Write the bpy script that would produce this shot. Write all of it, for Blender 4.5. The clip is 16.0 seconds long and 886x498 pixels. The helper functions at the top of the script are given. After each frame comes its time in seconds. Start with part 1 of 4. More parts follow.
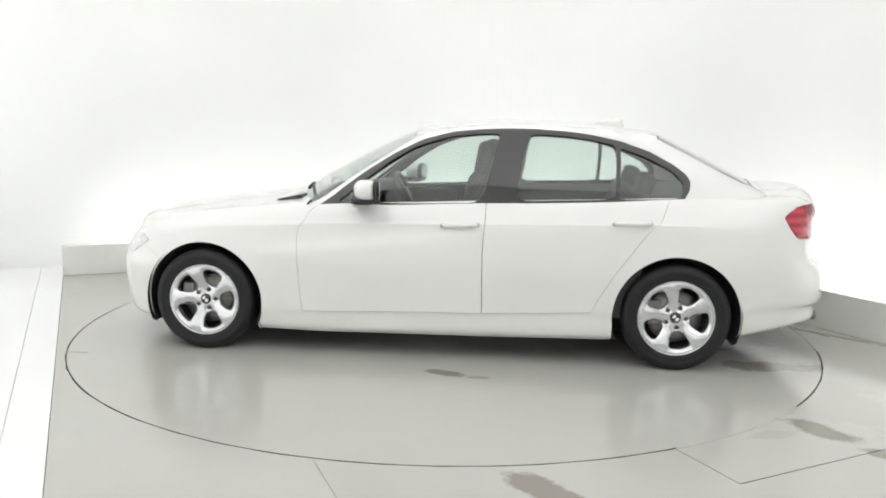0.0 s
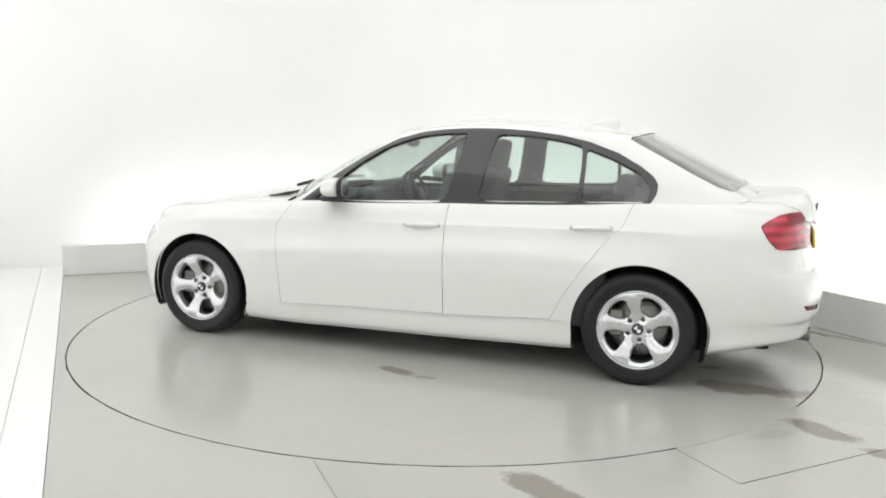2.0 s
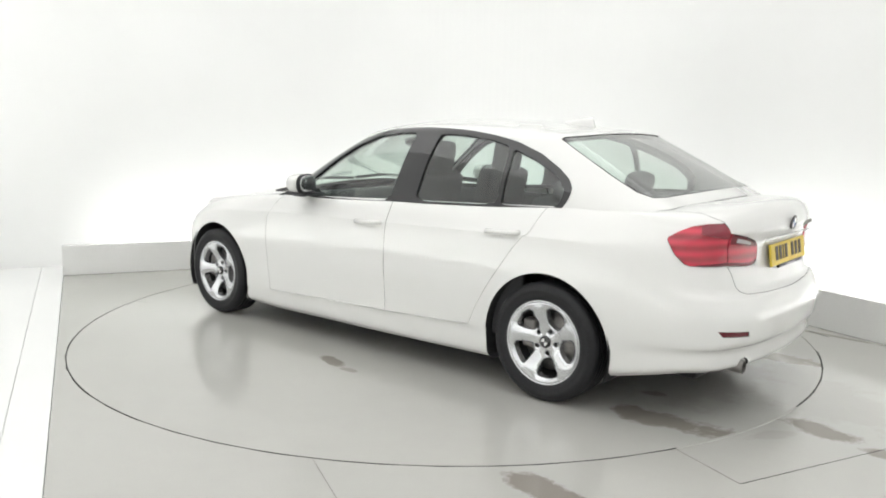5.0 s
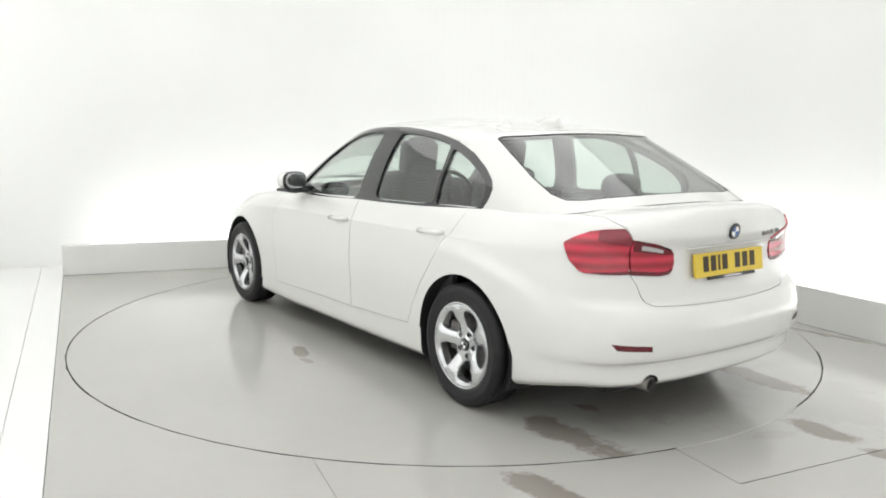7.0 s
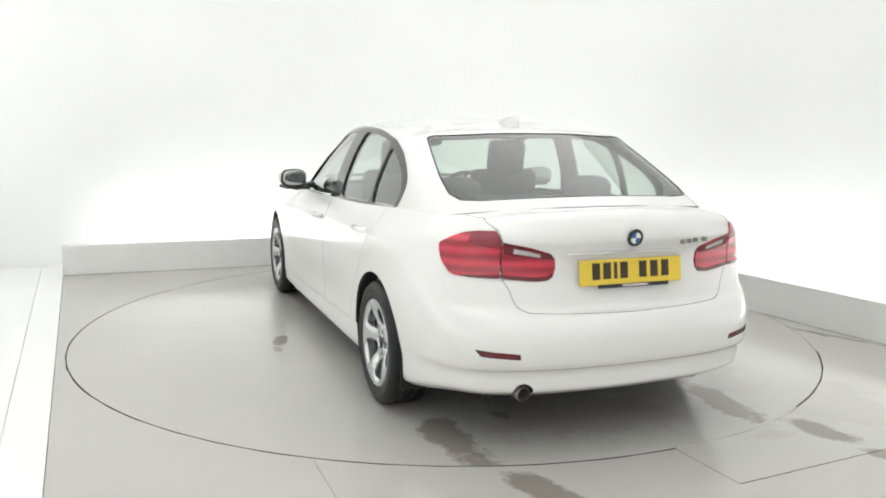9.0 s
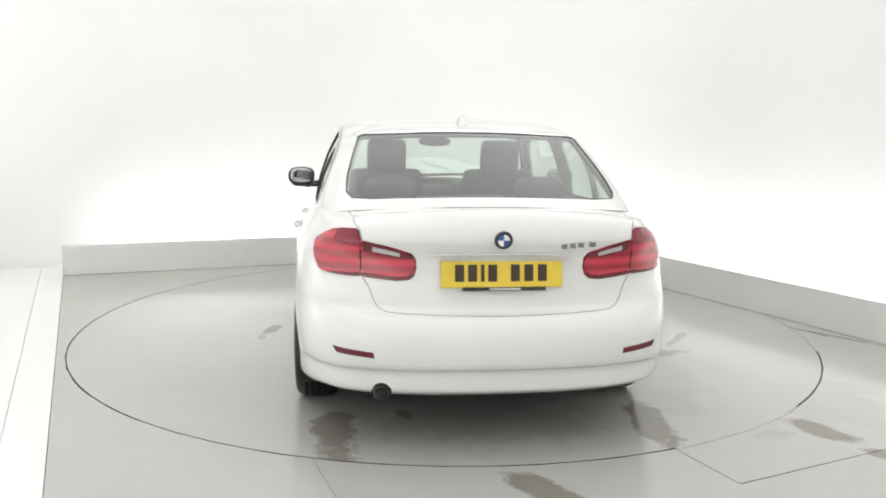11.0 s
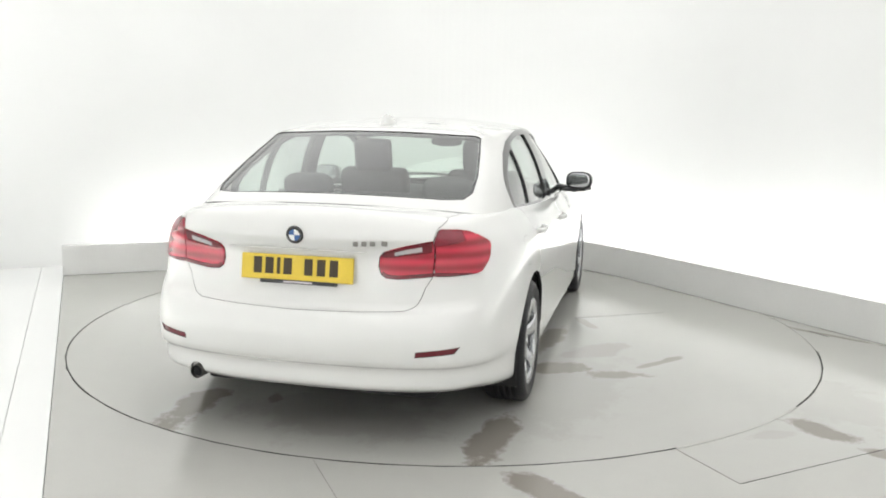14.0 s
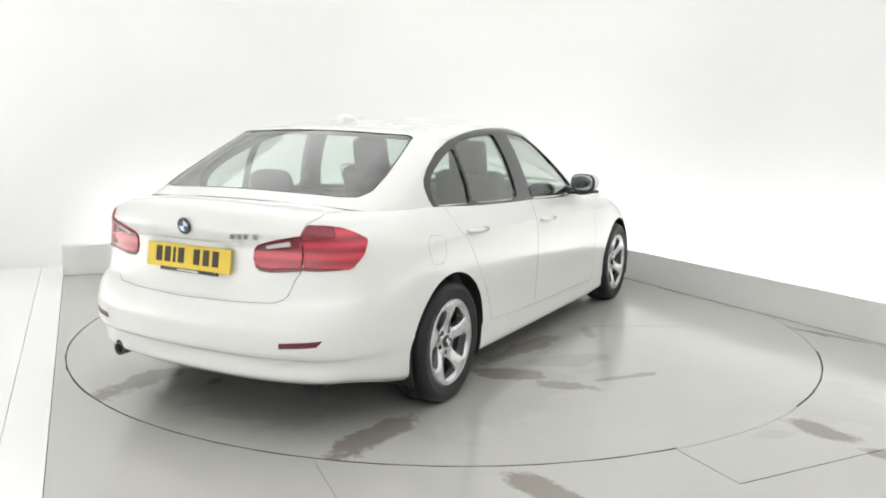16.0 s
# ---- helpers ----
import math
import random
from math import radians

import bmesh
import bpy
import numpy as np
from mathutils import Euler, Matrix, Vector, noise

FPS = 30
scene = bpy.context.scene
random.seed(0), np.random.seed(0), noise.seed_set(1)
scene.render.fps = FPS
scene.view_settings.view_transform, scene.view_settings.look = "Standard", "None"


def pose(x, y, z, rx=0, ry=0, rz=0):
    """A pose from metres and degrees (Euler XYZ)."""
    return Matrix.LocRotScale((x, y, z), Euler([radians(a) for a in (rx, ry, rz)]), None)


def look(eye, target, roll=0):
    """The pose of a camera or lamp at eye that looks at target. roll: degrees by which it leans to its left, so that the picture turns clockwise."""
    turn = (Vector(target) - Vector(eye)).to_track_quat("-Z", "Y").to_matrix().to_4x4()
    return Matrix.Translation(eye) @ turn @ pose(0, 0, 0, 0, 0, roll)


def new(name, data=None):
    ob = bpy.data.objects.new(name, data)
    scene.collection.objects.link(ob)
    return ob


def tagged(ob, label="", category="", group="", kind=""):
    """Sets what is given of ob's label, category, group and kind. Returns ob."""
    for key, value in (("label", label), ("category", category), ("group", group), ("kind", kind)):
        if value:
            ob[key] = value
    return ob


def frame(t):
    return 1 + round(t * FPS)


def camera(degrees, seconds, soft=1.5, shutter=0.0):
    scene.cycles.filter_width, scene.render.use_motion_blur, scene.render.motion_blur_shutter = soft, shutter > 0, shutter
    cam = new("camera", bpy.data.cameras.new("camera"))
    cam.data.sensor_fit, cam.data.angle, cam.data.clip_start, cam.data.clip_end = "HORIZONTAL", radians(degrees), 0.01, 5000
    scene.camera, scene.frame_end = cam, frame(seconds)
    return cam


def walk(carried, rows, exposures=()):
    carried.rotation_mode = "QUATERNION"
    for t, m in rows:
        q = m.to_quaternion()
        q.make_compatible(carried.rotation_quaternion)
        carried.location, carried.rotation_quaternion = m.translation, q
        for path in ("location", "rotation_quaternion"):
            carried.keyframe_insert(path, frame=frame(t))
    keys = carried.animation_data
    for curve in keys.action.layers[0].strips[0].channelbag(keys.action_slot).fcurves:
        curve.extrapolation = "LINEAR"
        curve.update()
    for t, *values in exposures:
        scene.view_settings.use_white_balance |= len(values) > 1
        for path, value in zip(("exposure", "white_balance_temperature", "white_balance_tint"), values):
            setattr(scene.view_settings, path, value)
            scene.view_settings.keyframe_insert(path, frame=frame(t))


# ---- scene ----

from mathutils.geometry import delaunay_2d_cdt

# ---------------------------------------------------------------- camera
EYE = Vector((0.0, -5.589, 1.405))
PITCH, ROLL, YAW = radians(8.998), 0.830, radians(-0.164)
AIM = EYE + Vector((math.sin(YAW) * math.cos(PITCH), math.cos(YAW) * math.cos(PITCH), -math.sin(PITCH)))
cam = camera(57.54, 16.0, soft=1.9)
walk(cam, [(0.0, look(EYE, AIM, ROLL)), (16.0, look(EYE, AIM, ROLL))])

# ---------------------------------------------------------------- world and exposure
world = bpy.data.worlds.new("world")
world.use_nodes = True
world.node_tree.nodes["Background"].inputs[0].default_value = (1, 1, 1, 1)
world.node_tree.nodes["Background"].inputs[1].default_value = 0.8
scene.world = world
scene.view_settings.exposure = 0.05
PANEL_GLOW = 1.08
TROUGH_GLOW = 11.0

# ---------------------------------------------------------------- materials


def material(name, colour, rough=0.5, metal=0.0, coat=0.0, grain=0.0, grain_scale=60.0, bump=0.0, stain=0.0, stain_scale=1.5,
             emit=0.0, glass=0.0, spec=0.5):
    m = bpy.data.materials.new(name)
    m.use_nodes = True
    n, l = m.node_tree.nodes, m.node_tree.links
    b = n["Principled BSDF"]
    b.inputs["Base Color"].default_value = (*colour, 1)
    b.inputs["Roughness"].default_value = rough
    b.inputs["Metallic"].default_value = metal
    b.inputs["Coat Weight"].default_value = coat
    b.inputs["Coat Roughness"].default_value = 0.04
    b.inputs["Transmission Weight"].default_value = glass
    b.inputs["Specular IOR Level"].default_value = spec
    if emit:
        b.inputs["Emission Color"].default_value = (*colour, 1)
        b.inputs["Emission Strength"].default_value = emit
    tc = n.new("ShaderNodeTexCoord")
    if grain or bump:
        fine = n.new("ShaderNodeTexNoise")
        fine.inputs["Scale"].default_value = grain_scale
        fine.inputs["Detail"].default_value = 5
        l.new(tc.outputs["Object"], fine.inputs["Vector"])
    if grain or stain:
        wide = n.new("ShaderNodeTexNoise")
        wide.inputs["Scale"].default_value = stain_scale
        wide.inputs["Detail"].default_value = 4
        l.new(tc.outputs["Object"], wide.inputs["Vector"])
        parts = []
        for tex, amount in ((fine if grain else None, grain), (wide, stain)):
            if tex and amount:
                r = n.new("ShaderNodeMapRange")
                r.inputs["From Min"].default_value, r.inputs["From Max"].default_value = 0.3, 0.7
                r.inputs["To Min"].default_value, r.inputs["To Max"].default_value = 1 - amount, 1 + amount
                l.new(tex.outputs["Fac"], r.inputs["Value"])
                parts.append(r.outputs["Result"])
        value = parts[0]
        if len(parts) == 2:
            mul = n.new("ShaderNodeMath")
            mul.operation = "MULTIPLY"
            l.new(parts[0], mul.inputs[0])
            l.new(parts[1], mul.inputs[1])
            value = mul.outputs[0]
        mix = n.new("ShaderNodeVectorMath")
        mix.operation = "SCALE"
        mix.inputs[0].default_value = colour
        l.new(value, mix.inputs["Scale"])
        l.new(mix.outputs["Vector"], b.inputs["Base Color"])
    if bump:
        bp = n.new("ShaderNodeBump")
        bp.inputs["Strength"].default_value = bump
        bp.inputs["Distance"].default_value = 0.004
        l.new(fine.outputs["Fac"], bp.inputs["Height"])
        l.new(bp.outputs["Normal"], b.inputs["Normal"])
    return m


M_PAINT = material("white_paint", (0.71, 0.71, 0.695), 0.24, coat=1.0, grain=0.012, grain_scale=300, stain=0.01, spec=0.4)
M_RUBBER = material("tyre_rubber", (0.012, 0.012, 0.014), 0.5, grain=0.15, grain_scale=90, bump=0.1, spec=0.32)
M_ALLOY = material("alloy", (0.64, 0.65, 0.67), 0.22, 0.92, grain=0.03, grain_scale=80, stain=0.04, stain_scale=6)
M_STEEL = material("brake_steel", (0.22, 0.21, 0.20), 0.45, 0.9, grain=0.15, grain_scale=40)
M_BLACK = material("black_trim", (0.012, 0.012, 0.014), 0.38, grain=0.08, grain_scale=150, bump=0.03)
M_FRAME = material("window_surround_gloss", (0.010, 0.010, 0.012), 0.10, coat=0.5, grain=0.03, grain_scale=20, spec=0.65)
M_GLOSSBLACK = material("black_gloss", (0.008, 0.008, 0.01), 0.10, coat=0.6, grain=0.02, grain_scale=20)
M_LINER = material("liner_plastic_and_seam_shade", (0.015, 0.015, 0.016), 0.8, grain=0.2, grain_scale=60, bump=0.2)
M_SEAT = material("seat_cloth", (0.075, 0.076, 0.08), 0.85, grain=0.08, grain_scale=120, stain=0.1, stain_scale=9)
M_DASH = material("dash_plastic", (0.07, 0.071, 0.076), 0.6, grain=0.1, grain_scale=200, bump=0.15)
M_CHROME = material("chrome", (0.75, 0.76, 0.77), 0.1, 1.0, grain=0.02, grain_scale=30)
M_MIRROR = material("mirror_glass", (0.46, 0.47, 0.48), 0.05, 1.0, grain=0.02, grain_scale=30)


def lens_material(name, light, dark):
    """Red lamp lens with soft lengthwise reflector ribs behind it."""
    m = material(name, light, 0.2, coat=0.5)
    n, l = m.node_tree.nodes, m.node_tree.links
    tc, wave, mix = n.new("ShaderNodeTexCoord"), n.new("ShaderNodeTexWave"), n.new("ShaderNodeMix")
    wave.bands_direction = "Z"
    wave.inputs["Scale"].default_value = 6.2
    wave.inputs["Distortion"].default_value = 0.6
    wave.inputs["Phase Offset"].default_value = 1.2
    mix.data_type = "RGBA"
    mix.inputs[6].default_value, mix.inputs[7].default_value = (*dark, 1), (*light, 1)
    l.new(tc.outputs["Object"], wave.inputs["Vector"])
    l.new(wave.outputs["Fac"], mix.inputs[0])
    l.new(mix.outputs[2], n["Principled BSDF"].inputs["Base Color"])
    return m


M_REDRIB = lens_material("ribbed_red_lens", (0.56, 0.028, 0.062), (0.27, 0.009, 0.022))
M_REDMID = material("mid_red_lens", (0.21, 0.012, 0.028), 0.22, coat=0.4, grain=0.06, grain_scale=40)
M_REDDARK = material("dark_red_lens", (0.13, 0.008, 0.016), 0.2, coat=0.35, grain=0.08, grain_scale=40)
M_CLEARLENS = material("clear_lens", (0.55, 0.50, 0.52), 0.12, 0.3, coat=1.0, grain=0.1, grain_scale=90)
M_YELLOW = material("plate_yellow", (0.70, 0.51, 0.05), 0.4, grain=0.04, grain_scale=120, stain=0.04, stain_scale=8)
M_PLATEINK = material("plate_ink", (0.035, 0.022, 0.008), 0.5, grain=0.1, grain_scale=100)
M_BLUE = material("badge_blue", (0.05, 0.12, 0.30), 0.25, grain=0.05, grain_scale=60)
M_WHITE = material("badge_white", (0.8, 0.8, 0.8), 0.3, grain=0.03, grain_scale=60)
M_HEADLENS = material("headlamp_lens", (0.74, 0.75, 0.76), 0.10, 0.3, coat=1.0, grain=0.15, grain_scale=30)
M_WALL = material("white_wall_paint", (0.795, 0.80, 0.79), 0.75, grain=0.01, grain_scale=180, bump=0.05, stain=0.02, stain_scale=0.6)
M_CEIL = material("white_ceiling_paint", (0.85, 0.85, 0.84), 0.8, grain=0.01, grain_scale=120, bump=0.05, stain=0.015, stain_scale=0.8)
M_DIFFUSER = material("lamp_diffuser", (1.0, 1.0, 0.99), 0.5, emit=PANEL_GLOW)
M_DIFFUSER.node_tree.nodes["Principled BSDF"].inputs["Base Color"].default_value = (0.42, 0.42, 0.41, 1)
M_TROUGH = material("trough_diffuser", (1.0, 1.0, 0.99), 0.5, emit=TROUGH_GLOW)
M_JOINT = material("joint_filler", (0.25, 0.24, 0.225), 0.8, grain=0.2, grain_scale=60)
M_DARKPIT = material("pit_dark", (0.03, 0.03, 0.03), 0.9, grain=0.1, grain_scale=40)


def glass_material(name, tint, clear):
    """A thin tinted pane: clear straight through, with a mirror-like sheen."""
    m = bpy.data.materials.new(name)
    m.use_nodes = True
    n, l = m.node_tree.nodes, m.node_tree.links
    n.remove(n["Principled BSDF"])
    out = n["Material Output"]
    tr, gl, mx, lw = n.new("ShaderNodeBsdfTransparent"), n.new("ShaderNodeBsdfGlossy"), n.new("ShaderNodeMixShader"), n.new("ShaderNodeLayerWeight")
    tr.inputs["Color"].default_value = (*tint, 1)
    gl.inputs["Roughness"].default_value = 0.02
    lw.inputs["Blend"].default_value = 0.5
    pw, ma = n.new("ShaderNodeMath"), n.new("ShaderNodeMath")
    pw.operation, ma.operation = "POWER", "MULTIPLY_ADD"
    pw.inputs[1].default_value = 3.0
    ma.inputs[1].default_value, ma.inputs[2].default_value = 1.0 - clear, clear
    ma.use_clamp = True
    gl.inputs["Color"].default_value = (1, 1, 1, 1)
    l.new(lw.outputs["Facing"], pw.inputs[0])
    l.new(pw.outputs[0], ma.inputs[0])
    l.new(ma.outputs[0], mx.inputs[0])
    l.new(tr.outputs[0], mx.inputs[1])
    l.new(gl.outputs[0], mx.inputs[2])
    l.new(mx.outputs[0], out.inputs["Surface"])
    return m


M_GLASS = glass_material("window_glass", (0.74, 0.82, 0.77), 0.06)
M_SIDEGLASS = glass_material("side_window_glass", (0.75, 0.83, 0.79), 0.09)


def floor_material(name, blotches, base=(0.445, 0.442, 0.415, 1)):
    """Grey painted floor, worn and scuffed; blotches: x, y, length, width, turn, strength of brown patches with ragged
    rims, damp stains among them.
    """
    m = bpy.data.materials.new(name)
    m.use_nodes = True
    n, l = m.node_tree.nodes, m.node_tree.links
    b = n["Principled BSDF"]
    tc = n.new("ShaderNodeTexCoord")

    def tex(scale, detail=5, rough=0.6):
        t = n.new("ShaderNodeTexNoise")
        t.inputs["Scale"].default_value, t.inputs["Detail"].default_value, t.inputs["Roughness"].default_value = scale, detail, rough
        l.new(tc.outputs["Object"], t.inputs["Vector"])
        return t

    def ramp(sock, a, c, lo, hi):
        r = n.new("ShaderNodeMapRange")
        for k, v in (("From Min", a), ("From Max", c), ("To Min", lo), ("To Max", hi)):
            r.inputs[k].default_value = v
        l.new(sock, r.inputs["Value"])
        return r.outputs["Result"]

    def math2(op, a, c):
        x = n.new("ShaderNodeMath")
        x.operation = op
        for i, v in enumerate((a, c)):
            if isinstance(v, (int, float)):
                x.inputs[i].default_value = v
            else:
                l.new(v, x.inputs[i])
        return x.outputs[0]

    wide, mid, fine, warp = tex(0.9), tex(7), tex(140), tex(5, 6, 0.7)
    shade = math2("MULTIPLY", ramp(wide.outputs["Fac"], 0.3, 0.7, 0.97, 1.03), ramp(fine.outputs["Fac"], 0.3, 0.7, 0.97, 1.03))
    shade = math2("MULTIPLY", shade, ramp(mid.outputs["Fac"], 0.35, 0.75, 1.01, 0.985))
    total = None
    for x, y, ln, wd, turn, strength in blotches:
        mp = n.new("ShaderNodeMapping")
        mp.vector_type = "TEXTURE"
        mp.inputs["Location"].default_value = (x, y, 0)
        mp.inputs["Rotation"].default_value = (0, 0, radians(turn))
        mp.inputs["Scale"].default_value = (ln / 2, wd / 2, 1)
        l.new(tc.outputs["Object"], mp.inputs["Vector"])
        sep = n.new("ShaderNodeVectorMath")
        sep.operation = "MULTIPLY"
        sep.inputs[1].default_value = (1, 1, 0)
        l.new(mp.outputs[0], sep.inputs[0])
        ln_ = n.new("ShaderNodeVectorMath")
        ln_.operation = "LENGTH"
        l.new(sep.outputs[0], ln_.inputs[0])
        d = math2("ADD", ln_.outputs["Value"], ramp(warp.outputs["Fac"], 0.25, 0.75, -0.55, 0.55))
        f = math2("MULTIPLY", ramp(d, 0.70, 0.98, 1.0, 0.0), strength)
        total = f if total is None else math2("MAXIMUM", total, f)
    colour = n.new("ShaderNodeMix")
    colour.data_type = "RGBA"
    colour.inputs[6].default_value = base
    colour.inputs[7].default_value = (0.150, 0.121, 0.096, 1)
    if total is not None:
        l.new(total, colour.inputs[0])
    else:
        colour.inputs[0].default_value = 0
    sc = n.new("ShaderNodeVectorMath")
    sc.operation = "SCALE"
    l.new(colour.outputs[2], sc.inputs[0])
    l.new(shade, sc.inputs["Scale"])
    l.new(sc.outputs[0], b.inputs["Base Color"])
    rough = ramp(mid.outputs["Fac"], 0.3, 0.7, 0.13, 0.21)
    if total is not None:
        rough = math2("MULTIPLY", rough, ramp(total, 0.0, 1.0, 1.0, 0.45))
    l.new(rough, b.inputs["Roughness"])
    b.inputs["Specular IOR Level"].default_value = 0.5
    bp = n.new("ShaderNodeBump")
    bp.inputs["Strength"].default_value, bp.inputs["Distance"].default_value = 0.06, 0.003
    l.new(fine.outputs["Fac"], bp.inputs["Height"])
    l.new(bp.outputs["Normal"], b.inputs["Normal"])
    return m


# ---------------------------------------------------------------- mesh helpers


def link_mesh(name, bm, mat, parent=None, label="", smooth=False):
    me = bpy.data.meshes.new(name)
    bm.to_mesh(me)
    bm.free()
    me.materials.append(mat)
    if smooth:
        for p in me.polygons:
            p.use_smooth = True
    ob = new(name, me)
    ob.parent = parent
    if label:
        ob["label"] = label
    return ob


def part(name, bm, mat, parent, label="", smooth=False):
    return link_mesh(name, bm, mat, parent, label, smooth)


def box(bm, sx, sy, sz, m, bevel=0.0, segs=2):
    made = bmesh.ops.create_cube(bm, size=1.0, matrix=m @ Matrix.Diagonal((sx, sy, sz, 1)))
    if bevel:
        edges = {e for v in made["verts"] for e in v.link_edges}
        bmesh.ops.bevel(bm, geom=list(edges), offset=bevel, segments=segs, affect="EDGES", profile=0.6)
    return bm


def rounded_box(sx, sy, sz, m, bevel, segs=3):
    return box(bmesh.new(), sx, sy, sz, m, bevel, segs)


def lathe(profile, steps=64, axis="Y"):
    """A turned ring from (radius, offset) pairs about the Y axis."""
    bm = bmesh.new()
    rings = []
    for r, o in profile:
        rings.append([bm.verts.new((r * math.cos(a), o, r * math.sin(a))) for a in (2 * math.pi * i / steps for i in range(steps))])
    for a, c in zip(rings, rings[1:]):
        for i in range(steps):
            j = (i + 1) % steps
            bm.faces.new((a[i], a[j], c[j], c[i]))
    bmesh.ops.recalc_face_normals(bm, faces=bm.faces)
    return bm


def lathe_z(profile, steps):
    bm = lathe(profile, steps)
    for v in bm.verts:
        v.co = (v.co.x, v.co.z, v.co.y)
    bmesh.ops.recalc_face_normals(bm, faces=bm.faces)
    return bm


def tube(points, radius, steps=10, closed=False):
    bm = bmesh.new()
    pts = [Vector(p) for p in points]
    rings = []
    for i, p in enumerate(pts):
        a, c = pts[max(i - 1, 0)], pts[min(i + 1, len(pts) - 1)]
        if closed:
            a, c = pts[i - 1], pts[(i + 1) % len(pts)]
        q = (c - a).to_track_quat("Z", "Y")
        rings.append([bm.verts.new(p + q @ Vector((radius * math.cos(w), radius * math.sin(w), 0))) for w in (2 * math.pi * k / steps for k in range(steps))])
    pairs = list(zip(rings, rings[1:])) + ([(rings[-1], rings[0])] if closed else [])
    for a, c in pairs:
        for k in range(steps):
            j = (k + 1) % steps
            bm.faces.new((a[k], a[j], c[j], c[k]))
    if not closed:
        bm.faces.new(rings[0][::-1])
        bm.faces.new(rings[-1])
    bmesh.ops.recalc_face_normals(bm, faces=bm.faces)
    return bm


def inside(px, py, poly):
    """Which of the points lie within the polygon."""
    hit = np.zeros(len(px), bool)
    n = len(poly)
    for i in range(n):
        x0, y0 = poly[i]
        x1, y1 = poly[(i + 1) % n]
        if y0 == y1:
            continue
        cross = ((y0 > py) != (y1 > py)) & (px < (x1 - x0) * (py - y0) / (y1 - y0) + x0)
        hit ^= cross
    return hit


def densify(poly, step, su=1.0, sv=1.0):
    out = []
    n = len(poly)
    for i in range(n):
        a, c = np.array(poly[i], float), np.array(poly[(i + 1) % n], float)
        d = math.hypot((c[0] - a[0]) * su, (c[1] - a[1]) * sv)
        k = max(1, int(d / step))
        out += [tuple(a + (c - a) * j / k) for j in range(k)]
    return out


def smooth_poly(poly, rounds=2, keep=0.78):
    """Corner-cutting of a closed outline."""
    p = [np.array(q, float) for q in poly]
    for _ in range(rounds):
        p = [w for i in range(len(p)) for w in (p[i] * keep + p[(i + 1) % len(p)] * (1 - keep), p[i] * (1 - keep) + p[(i + 1) % len(p)] * keep)]
    return [tuple(q) for q in p]


